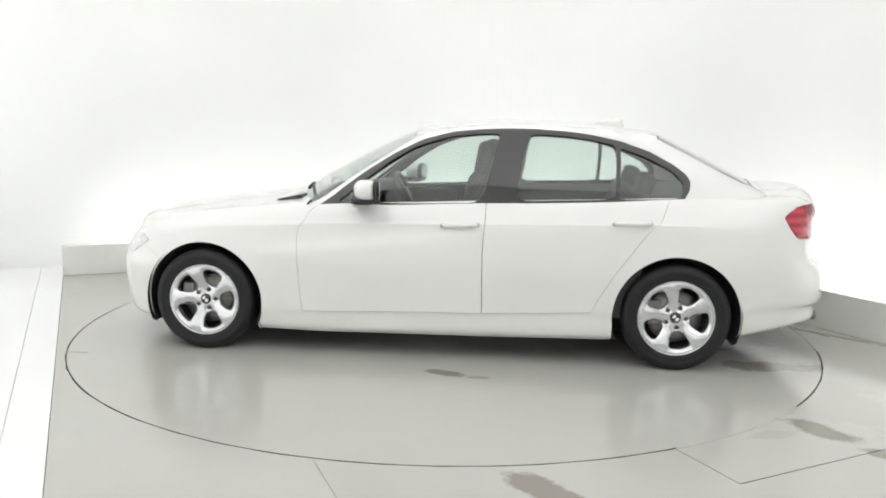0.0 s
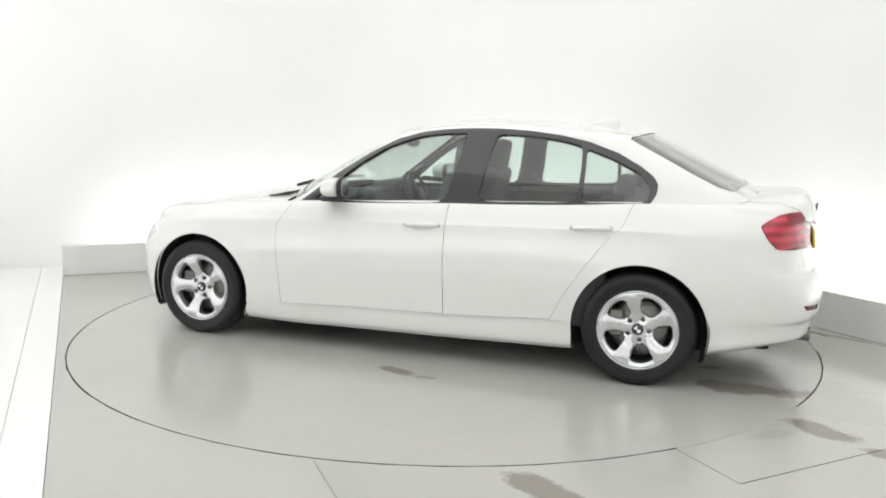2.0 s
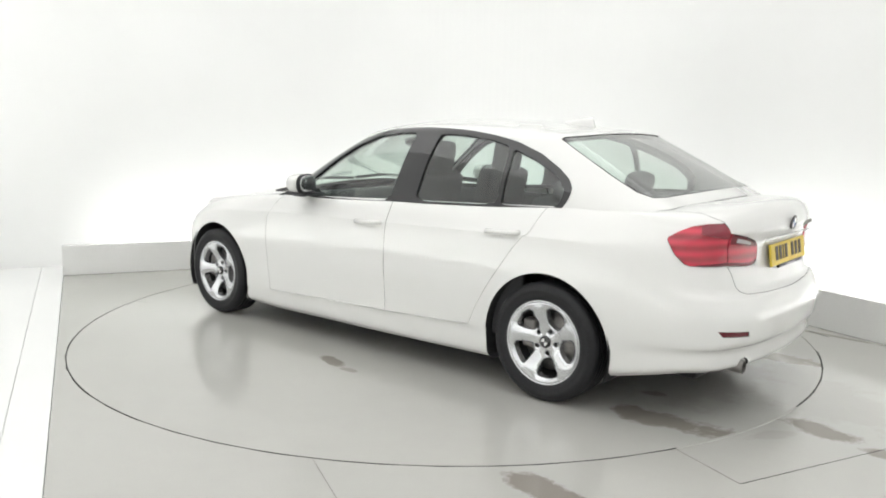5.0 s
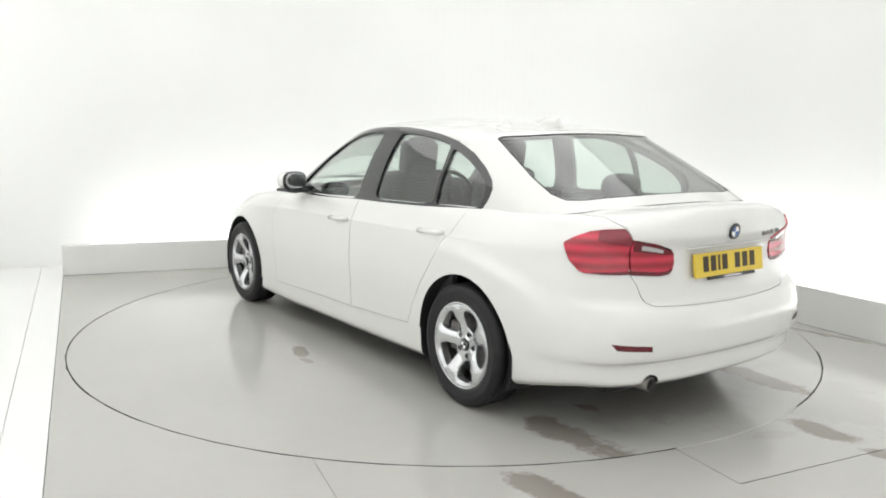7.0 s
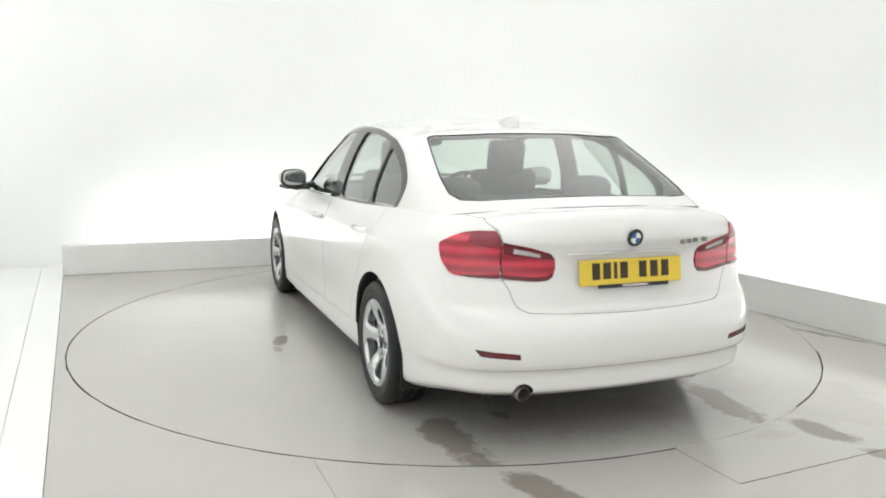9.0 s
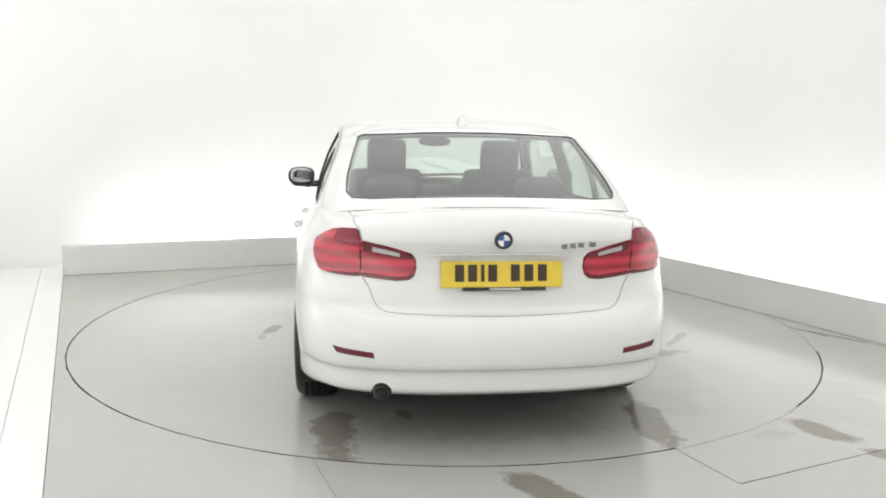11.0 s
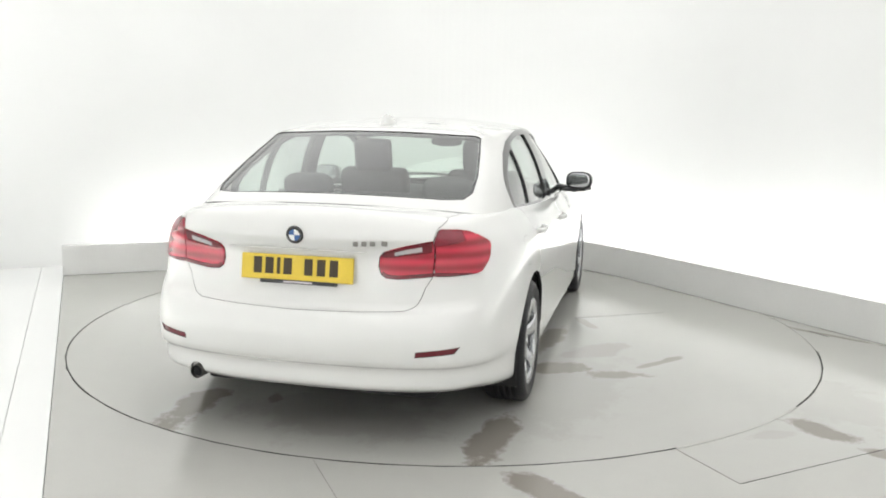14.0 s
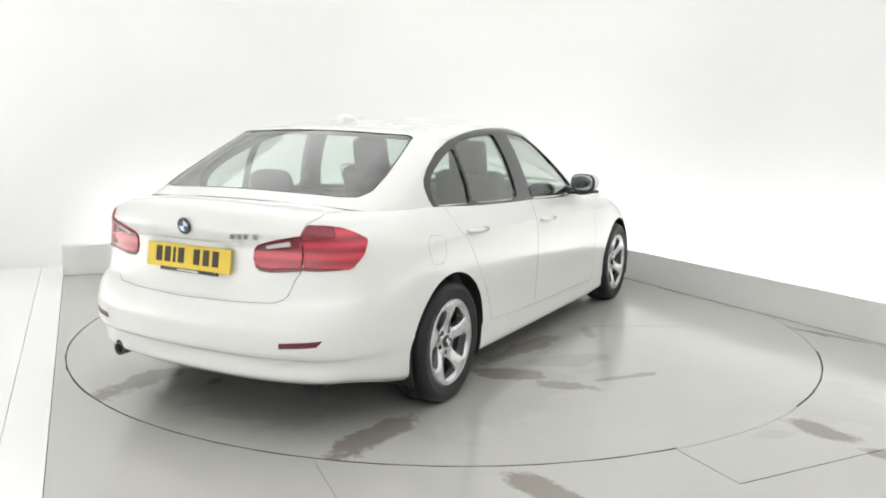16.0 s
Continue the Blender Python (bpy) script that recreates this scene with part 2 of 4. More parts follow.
class Skin:
    """A smooth sheet through a net of points [nu][nv][3], cut into panels along outlines drawn on it."""

    def __init__(self, net):
        self.net = np.array(net, float)
        self.nu, self.nv = self.net.shape[:2]
        uu, vv = np.meshgrid(np.linspace(0, self.nu - 1, 420), np.linspace(0, self.nv - 1, 160), indexing="ij")
        self.su, self.sv = uu.ravel(), vv.ravel()
        self.sp = self.at(self.su, self.sv)

    @staticmethod
    def weights(t, n):
        i = np.clip(np.floor(t).astype(int), 0, n - 2)
        f = t - i
        w = np.stack([-0.5 * f + f * f - 0.5 * f ** 3, 1 - 2.5 * f * f + 1.5 * f ** 3, 0.5 * f + 2 * f * f - 1.5 * f ** 3, -0.5 * f * f + 0.5 * f ** 3], -1)
        return i, w

    def at(self, u, v):
        u, v = np.asarray(u, float), np.asarray(v, float)
        pad = self.net
        first, last = pad[:1] * [1, -1, 1], pad[-1:] * [1, -1, 1]
        second, beforelast = pad[1:2] * [1, -1, 1], pad[-2:-1] * [1, -1, 1]
        pad = np.concatenate([second, pad, beforelast], 0)
        pad = np.concatenate([2 * pad[:, :1] - pad[:, 1:2], pad, 2 * pad[:, -1:] - pad[:, -2:-1]], 1)
        i, wu = self.weights(u, self.nu)
        j, wv = self.weights(v, self.nv)
        out = 0
        for a in range(4):
            for c in range(4):
                out = out + (wu[..., a] * wv[..., c])[..., None] * pad[i + a, j + c]
        return out

    def normal(self, u, v):
        e = 1e-3
        u0, u1 = np.clip(u - e, 0, self.nu - 1), np.clip(u + e, 0, self.nu - 1)
        v0, v1 = np.clip(v - e, 0, self.nv - 1), np.clip(v + e, 0, self.nv - 1)
        n = np.cross(self.at(u1, v) - self.at(u0, v), self.at(u, v1) - self.at(u, v0))
        ln = np.linalg.norm(n, axis=-1, keepdims=True)
        sign = 1.0 if np.median(n[..., 2]) >= 0 else -1.0
        return np.where(ln < 1e-9, np.array((0, 0, sign)), n / np.maximum(ln, 1e-12))

    def find(self, p, w, vlo=0.0, vhi=99.0, xlo=-9, xhi=9):
        """The place on the sheet nearest to p, by the axes' weights w."""
        p, w = np.array(p, float), np.array(w, float)
        ok = (self.sv >= vlo) & (self.sv <= vhi) & (self.sp[:, 0] >= xlo) & (self.sp[:, 0] <= xhi)
        d = np.where(ok, (((self.sp - p) * w) ** 2).sum(1), 1e9)
        k = int(d.argmin())
        q = np.array([self.su[k], self.sv[k]])
        for _ in range(6):
            e = 1e-3
            b = self.at(q[0], q[1])
            ju, jv = (self.at(q[0] + e, q[1]) - b) / e * w, (self.at(q[0], q[1] + e) - b) / e * w
            jm = np.stack([ju, jv], 1)
            try:
                step = np.linalg.lstsq(jm, (p - b) * w, rcond=None)[0]
            except np.linalg.LinAlgError:
                break
            q = q + np.clip(step, -0.3, 0.3)
            q = np.clip(q, [0, max(vlo, 0)], [self.nu - 1.001, min(vhi, self.nv - 1.001)])
        return float(q[0]), float(q[1])

    def cut(self, regions, step, lo=(0, 0), hi=None, rest="rest"):
        """Triangles of the sheet, each given to the first region whose outline holds it."""
        hi = hi or (self.nu - 1, self.nv - 1)
        pts, edges = [], []

        def loop(poly):
            k = len(pts)
            pts.extend(poly)
            edges.extend((k + i, k + (i + 1) % len(poly)) for i in range(len(poly)))

        u_len, v_len = 0.35, 0.12
        loop(densify([lo, (hi[0], lo[1]), hi, (lo[0], hi[1])], step, u_len, v_len))
        for _, poly in regions:
            loop(densify(poly, step, u_len, v_len))
        gu = np.linspace(lo[0], hi[0], max(4, int((hi[0] - lo[0]) * u_len / step)))[1:-1]
        gv = np.linspace(lo[1], hi[1], max(4, int((hi[1] - lo[1]) * v_len / step)))[1:-1]
        edge = np.array(pts)
        grid = np.stack(np.meshgrid(gu, gv, indexing="ij"), -1).reshape(-1, 2)
        near = np.ones(len(grid), bool)
        for k in range(0, len(edge), 400):
            d = np.hypot((grid[:, None, 0] - edge[None, k:k + 400, 0]) * u_len, (grid[:, None, 1] - edge[None, k:k + 400, 1]) * v_len)
            near &= d.min(1) > step * 0.45
        pts.extend(map(tuple, grid[near]))
        vs, _, fs, *_ = delaunay_2d_cdt([Vector(p) for p in pts], edges, [], 0, 1e-6)
        uv = np.array([(q.x, q.y) for q in vs])
        tri = np.array([f for f in fs if len(f) == 3])
        c = uv[tri].mean(1)
        keep = (c[:, 0] > lo[0]) & (c[:, 0] < hi[0]) & (c[:, 1] > lo[1]) & (c[:, 1] < hi[1])
        tri, c = tri[keep], c[keep]
        owner = np.full(len(tri), -1)
        for k, (_, poly) in enumerate(regions):
            hit = inside(c[:, 0], c[:, 1], poly) & (owner < 0)
            owner[hit] = k
        out = {}
        for k in range(-1, len(regions)):
            name = rest if k < 0 else regions[k][0]
            if (owner == k).any():
                out.setdefault(name, []).append(tri[owner == k])
        return uv, {k: np.concatenate(t) for k, t in out.items()}

    def panel(self, uv, tri, sides, lift=0.0, gap=0.0, depth=0.014):
        """Mesh of one panel with turned-in edges. sides: (1,), (-1,) or both, for the left and right half."""
        used, inv = np.unique(tri, return_inverse=True)
        t = inv.reshape(-1, 3)
        q = uv[used]
        u, v = np.clip(q[:, 0], 0, self.nu - 1), np.clip(q[:, 1], 0, self.nv - 1)
        p, n = self.at(u, v), self.normal(u, v)
        g = np.cross(p[t[:, 1]] - p[t[:, 0]], p[t[:, 2]] - p[t[:, 0]])
        if (g * n[t[:, 0]]).sum() < 0:
            t = t[:, ::-1]
        if (n[:, 1] * np.maximum(p[:, 1], 0.02)).sum() + (n[:, 2]).sum() * 0.3 + (n[:, 0] * np.sign(p[:, 0]) * 0.3).sum() < 0:
            n = -n
            t = t[:, ::-1]
        p = p + n * lift
        count = {}
        for a, b, c in t:
            for e in ((a, b), (b, c), (c, a)):
                count[e] = count.get(e, 0) + 1
        rim = [e for e in count if (e[1], e[0]) not in count]
        if 1 in sides and -1 in sides:
            rim = [e for e in rim if not (u[e[0]] < 1e-5 and u[e[1]] < 1e-5) and not (u[e[0]] > self.nu - 1 - 1e-5 and u[e[1]] > self.nu - 1 - 1e-5)]
        if gap:
            away = np.zeros_like(p)
            for a, b in rim:
                d = np.cross(n[a], p[b] - p[a])
                d /= max(np.linalg.norm(d), 1e-9)
                away[a] += d
                away[b] += d
            ln = np.linalg.norm(away, axis=1, keepdims=True)
            centre = (np.abs(p[:, 1]) < 1e-4)
            away = np.where(ln > 1e-6, away / np.maximum(ln, 1e-6), 0)
            away[centre, 1] = 0
            p = p + away * gap
        verts, norms, faces = [], [], []
        for s in sides:
            k = len(verts)
            f = np.array([1, s, 1])
            verts += [tuple(x) for x in p * f]
            norms += [tuple(x) for x in n * f]
            faces += [tuple(k + (x if s > 0 else x[::-1])) for x in t]
            if depth:
                for a, b in rim:
                    d = np.cross(p[b] - p[a], n[a])
                    d /= max(np.linalg.norm(d), 1e-9)
                    j = len(verts)
                    for x in (p[a], p[b], p[b] - n[b] * depth, p[a] - n[a] * depth):
                        verts.append(tuple(x * f))
                        norms.append(tuple(d * f))
                    faces.append((j + 1, j, j + 3, j + 2) if s > 0 else (j + 2, j + 3, j, j + 1))
        return verts, norms, faces


def skin_part(name, data, mat, parent, label=""):
    verts, norms, faces = data
    me = bpy.data.meshes.new(name)
    me.from_pydata(verts, [], [tuple(int(i) for i in f) for f in faces])
    for pl in me.polygons:
        pl.use_smooth = True
    me.normals_split_custom_set_from_vertices(norms)
    me.materials.append(mat)
    # Turned-in panel edges go black, putting the shut lines' shade into the colour.
    if mat is M_PAINT:
        me.materials.append(M_LINER)
        for pl in me.polygons:
            pl.material_index = 1 if len(pl.vertices) == 4 else 0
    ob = new(name, me)
    ob.parent = parent
    if mat in (M_GLASS, M_SIDEGLASS):
        ob.visible_shadow = False
    if label:
        ob["label"] = label
    return ob


# ---------------------------------------------------------------- the room
TABLE_R = 2.449
CORNER = Vector((0.875, 3.14))
BACK = Vector((0.930, 0.367)).normalized()
SIDE = Vector((0.492, -0.871)).normalized()
SKIRT = 0.27
COVE = 1.7
SETBACK = 0.5


def slab(name, a, b, z0, z1, thick, mat, label, category):
    """An upright wall whose inner face runs from a to b; thick to the outside (to the left of a to b)."""
    d = (b - a).normalized()
    o = Vector((-d.y, d.x)) * thick
    bm = bmesh.new()
    ring = [a, b, b + o, a + o]
    lo = [bm.verts.new((p.x, p.y, z0)) for p in ring]
    up = [bm.verts.new((p.x, p.y, z1)) for p in ring]
    bm.faces.new(lo[::-1])
    bm.faces.new(up)
    for i in range(4):
        j = (i + 1) % 4
        bm.faces.new((lo[i], lo[j], up[j], up[i]))
    return tagged(link_mesh(name, bm, mat), label, category, kind="structure")


def cove_line(shift):
    """The rounded corner between back and side wall, shifted into the room."""
    a, b = CORNER - BACK * COVE, CORNER + SIDE * COVE
    out = []
    for i in range(49):
        t = i / 48
        q = a * (1 - t) ** 2 + CORNER * 2 * t * (1 - t) + b * t * t
        d = ((CORNER - a) * (1 - t) + (b - CORNER) * t).normalized()
        out.append(q + Vector((d.y, -d.x)) * shift)
    return out


def ribbon(name, pts, z0, z1, thick, mat, label, category):
    bm = bmesh.new()
    cols = []
    for i, q in enumerate(pts):
        d = (pts[min(i + 1, len(pts) - 1)] - pts[max(i - 1, 0)]).normalized()
        o = q + Vector((-d.y, d.x)) * thick
        cols.append([bm.verts.new(v) for v in ((q.x, q.y, z0), (q.x, q.y, z1), (o.x, o.y, z1), (o.x, o.y, z0))])
    for a, c in zip(cols, cols[1:]):
        for k in range(4):
            bm.faces.new((a[k], c[k], c[(k + 1) % 4], a[(k + 1) % 4]))
    bm.faces.new(cols[0])
    bm.faces.new(cols[-1][::-1])
    bmesh.ops.recalc_face_normals(bm, faces=bm.faces)
    ob = link_mesh(name, bm, mat)
    return tagged(ob, label, category, kind="structure")


def build_room():
    floor_stains = [(1.775, -1.985, 0.54, 0.19, -54, 0.70), (1.95, -2.27, 0.32, 0.12, -40, 0.6), (0.40, -2.63, 0.46, 0.18, -50, 0.66),
                    (2.62, -0.22, 0.8, 0.06, -45, 0.5), (1.5, -2.05, 0.3, 0.1, 20, 0.12), (2.35, 0.5, 0.9, 0.07, -60, 0.35), (1.9, -1.5, 1.2, 0.8, -40, 0.10)]
    m_floor = floor_material("grey_floor_paint", floor_stains)
    left_edge_far, left_dir = Vector((-3.395, 1.45)), Vector((1.915, -4.23)).normalized()
    left_edge_near = left_edge_far + left_dir * 10.6
    near_right = CORNER + SIDE * 11.5
    # floor with the round opening of the turntable
    ring = [(TABLE_R * math.cos(a), TABLE_R * math.sin(a)) for a in (2 * math.pi * i / 180 for i in range(180))]
    nb, ns = Vector((BACK.y, -BACK.x)), Vector((SIDE.y, -SIDE.x))
    outer = [tuple(left_edge_far - left_dir * 0.75), tuple(left_edge_near), tuple(near_right - ns * 0.7), tuple(CORNER - nb * 0.9 - ns * 0.9)]
    pts = outer + ring
    edges = [(i, (i + 1) % 4) for i in range(4)] + [(4 + i, 4 + (i + 1) % 180) for i in range(180)]
    vs, _, fs, *_ = delaunay_2d_cdt([Vector(p) for p in pts], edges, [], 1, 1e-6)
    bm = bmesh.new()
    bv = [bm.verts.new((q.x, q.y, 0)) for q in vs]
    for f in fs:
        c = sum((vs[i] for i in f), Vector((0, 0))) / len(f)
        if c.length > TABLE_R * 0.999 or max(vs[i].length for i in f) > TABLE_R * 1.01:
            bm.faces.new([bv[i] for i in f])
    bmesh.ops.recalc_face_normals(bm, faces=bm.faces)
    if sum(f.normal.z for f in bm.faces) < 0:
        bmesh.ops.reverse_faces(bm, faces=bm.faces)
    low = bmesh.ops.extrude_edge_only(bm, edges=[e for e in bm.edges if e.is_boundary])
    for v in low["geom"]:
        if isinstance(v, bmesh.types.BMVert):
            v.co.z = -0.12
    tagged(link_mesh("floor", bm, m_floor), "grey painted concrete floor with damp brown stains", "floor", kind="structure")
    # pit below the turntable
    bm = bmesh.new()
    bmesh.ops.create_circle(bm, cap_ends=True, radius=TABLE_R + 0.3, segments=96, matrix=Matrix.Translation((0, 0, -0.115)))
    tagged(link_mesh("ground", bm, M_DARKPIT), "dark pit bottom under the turntable", "ground", kind="structure")
    # white strip of floor beyond the grey paint, with a seam
    out = Vector((left_dir.y, -left_dir.x))
    far = left_edge_far - left_dir * 1.6
    for w0, w1, nm in ((0.004, 0.190, "floor_strip"), (0.193, 1.9, "floor_strip_outer")):
        bm = bmesh.new()
        a, b = far + out * w0, left_edge_near + out * w0
        c, d = left_edge_near + out * w1, far + out * w1
        top = [bm.verts.new((p.x, p.y, 0.0)) for p in (a, b, c, d)]
        bm.faces.new(top)
        ex = bmesh.ops.extrude_face_region(bm, geom=list(bm.faces))
        for v in ex["geom"]:
            if isinstance(v, bmesh.types.BMVert):
                v.co.z = -0.1
        bmesh.ops.recalc_face_normals(bm, faces=bm.faces)
        tagged(link_mesh(nm, bm, M_WALL), "white painted floor strip with a thin seam", "floor", kind="structure")
    # walls: white above a grey painted upstand
    wl = far + out * 1.9
    h = 3.9
    back_left = CORNER - BACK * 7.2
    slab("wall_back", back_left - nb * SETBACK, CORNER - BACK * COVE - nb * SETBACK, -0.1, h, 0.2, M_WALL, "plain white matt studio back wall washed by light from below", "wall")
    slab("wall_right", CORNER + SIDE * COVE - ns * SETBACK, near_right - ns * SETBACK, -0.1, h, 0.2, M_WALL, "plain white matt studio side wall washed by light from below", "wall")
    ribbon("wall_corner", cove_line(-SETBACK), -0.1, h, 0.2, M_WALL, "white curved corner between two studio walls", "wall")
    slab("wall_left", left_edge_near + out * 1.9, wl - left_dir * 0.5, -0.1, h, 0.2, M_WALL, "plain white matt wall beside the floor strip", "wall")
    slab("wall_near", near_right, left_edge_near + out * 2.0, -0.1, h, 0.2, M_WALL, "plain white wall closing the studio", "wall")
    # The floor's grey, lightened in colour to make up for light the upstand lacks.
    m_skirt = floor_material("lightened_upstand_grey", [], (0.70, 0.70, 0.685, 1))
    for nm, a, b in (("baseboard_back", left_edge_far + nb * 0.02, CORNER + nb * 0.02 - BACK * COVE), ("baseboard_right", CORNER + ns * 0.02 + SIDE * COVE, near_right + ns * 0.02)):
        slab(nm, a, b, 0.003, SKIRT, 0.06, m_skirt, "low grey painted upstand that hides the wall lights", "upstand")
    ribbon("baseboard_corner", cove_line(0.02), 0.003, SKIRT, 0.06, m_skirt, "low grey painted upstand round the wall corner", "upstand")
    # Unseen upstands, added to keep the near and left strips out of reflections.
    step = (CORNER + SIDE * 11.2 - left_edge_near - out * 1.4).normalized()
    inward = Vector((-step.y, step.x)) * 0.62
    slab("baseboard_near_added", CORNER + SIDE * 11.2 + inward, left_edge_near + out * 1.4 + inward, 0.003, SKIRT, 0.06, m_skirt, "low grey painted upstand that hides the wall lights", "upstand")
    slab("baseboard_left_added", left_edge_far + out * 1.38 + left_dir * 9.7, left_edge_far + out * 1.38 + left_dir * 0.2, 0.003, SKIRT, 0.06, m_skirt, "low grey painted upstand that hides the wall lights", "upstand")
    # thin dark joints in the floor paint
    for a, b, m_line in (((-0.541, -2.395), (-0.37, -2.80), M_JOINT), ((1.026, -2.232), (1.184, -2.567), M_JOINT), ((1.184, -2.567), (2.45, -1.957), M_DARKPIT)):
        a, b = Vector(a), Vector(b)
        d = b - a
        bm = box(bmesh.new(), d.length, 0.0028, 0.006, Matrix.Translation(((a.x + b.x) / 2, (a.y + b.y) / 2, -0.0015)) @ Matrix.Rotation(math.atan2(d.y, d.x), 4, "Z"))
        tagged(link_mesh("trim", bm, m_line), "thin dark joint between floor plates", "floor joint", kind="structure")
    dash = box(bmesh.new(), 0.17, 0.009, 0.006, Matrix.Translation((2.57, -0.20, -0.0015)) @ Matrix.Rotation(radians(-69), 4, "Z"))
    tagged(link_mesh("trim", dash, M_DARKPIT), "short dark gap between floor plates beside the upstand", "floor joint", kind="structure")
    # strips in floor paint, added over the faint lengths of the gap round the turntable
    for a0, a1 in ((-65.2, -43.0), (-15.0, 148.0)):
        steps = int((a1 - a0) / 2) + 1
        bm = bmesh.new()
        cols = []
        for i in range(steps + 1):
            a = radians(a0 + (a1 - a0) * i / steps)
            cols.append([bm.verts.new((q * math.cos(a), q * math.sin(a), z)) for q, z in ((TABLE_R - 0.0115, 0.0015), (TABLE_R - 0.0105, 0.003), (TABLE_R + 0.004, 0.003), (TABLE_R + 0.006, -0.002))])
        for c, d in zip(cols, cols[1:]):
            for k in range(3):
                bm.faces.new((c[k], c[k + 1], d[k + 1], d[k]))
        bmesh.ops.recalc_face_normals(bm, faces=bm.faces)
        if sum(f.normal.z for f in bm.faces) < 0:
            bmesh.ops.reverse_faces(bm, faces=bm.faces)
        tagged(link_mesh("trim", bm, m_floor), "pale strip in floor paint added over the turntable's gap", "floor joint", kind="structure")
    # ceiling
    bm = bmesh.new()
    box(bm, 16, 20, 0.15, Matrix.Translation((0, -2, h + 0.075)))
    tagged(link_mesh("ceiling", bm, M_CEIL), "white studio ceiling", "ceiling", kind="structure")
    return left_dir, out


def ceiling_light(x, y, turn, h=3.9):
    base = new("ceiling_light")
    base.matrix_basis = pose(x, y, h, 0, 0, turn)
    bm = bmesh.new()
    for sx, sy, px, py in ((2.44, 0.03, 0, 1.2), (2.44, 0.03, 0, -1.2), (0.03, 2.36, 1.2, 0), (0.03, 2.36, -1.2, 0)):
        box(bm, sx, sy, 0.05, Matrix.Translation((px, py, -0.027)), 0.004, 1)
    part("frame", bm, M_WHITE, base)
    bm = box(bmesh.new(), 2.494, 2.494, 0.012, Matrix.Translation((0, 0, -0.06)), 0.002, 1)
    part("diffuser", bm, M_DIFFUSER, base, "glowing white diffuser panel")
    return tagged(base, "large white glowing soft light panel on the ceiling", "ceiling light", "studio ceiling lights")


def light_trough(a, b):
    """A strip light on the floor behind the upstand, that washes the wall; the near and left ones are added fill."""
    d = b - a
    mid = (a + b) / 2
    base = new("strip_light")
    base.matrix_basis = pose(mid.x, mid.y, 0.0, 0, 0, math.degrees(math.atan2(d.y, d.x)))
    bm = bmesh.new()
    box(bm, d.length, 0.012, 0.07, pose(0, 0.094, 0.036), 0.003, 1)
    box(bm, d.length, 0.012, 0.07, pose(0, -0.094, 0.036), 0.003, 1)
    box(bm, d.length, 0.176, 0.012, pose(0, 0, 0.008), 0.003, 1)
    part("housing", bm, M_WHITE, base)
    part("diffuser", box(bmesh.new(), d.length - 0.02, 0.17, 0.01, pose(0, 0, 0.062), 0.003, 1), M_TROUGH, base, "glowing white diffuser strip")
    return tagged(base, "long white strip light, out of sight on the floor behind an upstand", "strip light", "wall washing strip lights")


def build_turntable():
    # Streak at (-0.29, -0.76) is part stain, part sill shade darkened into the paint.
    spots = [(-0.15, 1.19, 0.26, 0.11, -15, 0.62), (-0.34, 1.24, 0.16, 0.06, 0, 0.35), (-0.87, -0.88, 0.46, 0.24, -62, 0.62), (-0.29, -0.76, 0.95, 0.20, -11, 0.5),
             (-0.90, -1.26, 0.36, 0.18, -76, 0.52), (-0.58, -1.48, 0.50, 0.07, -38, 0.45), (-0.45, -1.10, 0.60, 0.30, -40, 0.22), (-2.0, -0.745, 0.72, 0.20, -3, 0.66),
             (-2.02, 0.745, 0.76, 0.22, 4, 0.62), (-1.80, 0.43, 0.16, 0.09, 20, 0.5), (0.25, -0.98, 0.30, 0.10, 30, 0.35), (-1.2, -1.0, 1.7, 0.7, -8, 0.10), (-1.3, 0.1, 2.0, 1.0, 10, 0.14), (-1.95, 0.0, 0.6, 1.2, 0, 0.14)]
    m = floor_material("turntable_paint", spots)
    base = new("turntable")
    n = 180
    bm = bmesh.new()
    r = TABLE_R - 0.0085
    prof = [(r - 0.003, 0.0), (r, -0.003), (r, -0.1)]
    rings = [[bm.verts.new((q * math.cos(a), q * math.sin(a), z)) for a in (2 * math.pi * i / n for i in range(n))] for q, z in prof]
    bm.faces.new(rings[0])
    for a, c in zip(rings, rings[1:]):
        for i in range(n):
            j = (i + 1) % n
            bm.faces.new((a[i], c[i], c[j], a[j]))
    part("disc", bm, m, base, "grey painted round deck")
    # Near-black ring added so the gap round the deck reads as shaded.
    part("gap_shade_ring", lathe_z([(r - 0.001, -0.0965), (r - 0.001, 0.0005), (r + 0.0025, 0.0005), (r + 0.0025, -0.0965)], n), M_DARKPIT, base, "thin dark ring that stands in for the gap's shade")
    for a, b in (((0.385, -0.89), (0.775, -1.52)), ((2.03, 1.135), (2.16, 1.145))):
        a, b = Vector(a), Vector(b)
        d = b - a
        bm = box(bmesh.new(), d.length, 0.004, 0.004, Matrix.Translation(((a.x + b.x) / 2, (a.y + b.y) / 2, -0.0008)) @ Matrix.Rotation(math.atan2(d.y, d.x), 4, "Z"))
        part("seam", bm, M_JOINT, base, "thin grey seam line")
    return tagged(base, "round grey painted car turntable set flush in the floor", "turntable")


# ---------------------------------------------------------------- the car: x forward, y to its left, z up, origin between the axles
AXLE, HUB_Z, TYRE_R = 1.405, 0.309, 0.309
KNOTS = (-2.36, -2.1, -1.75, -1.4, -0.3, 0.7, 1.4, 1.8, 2.0, 2.19)
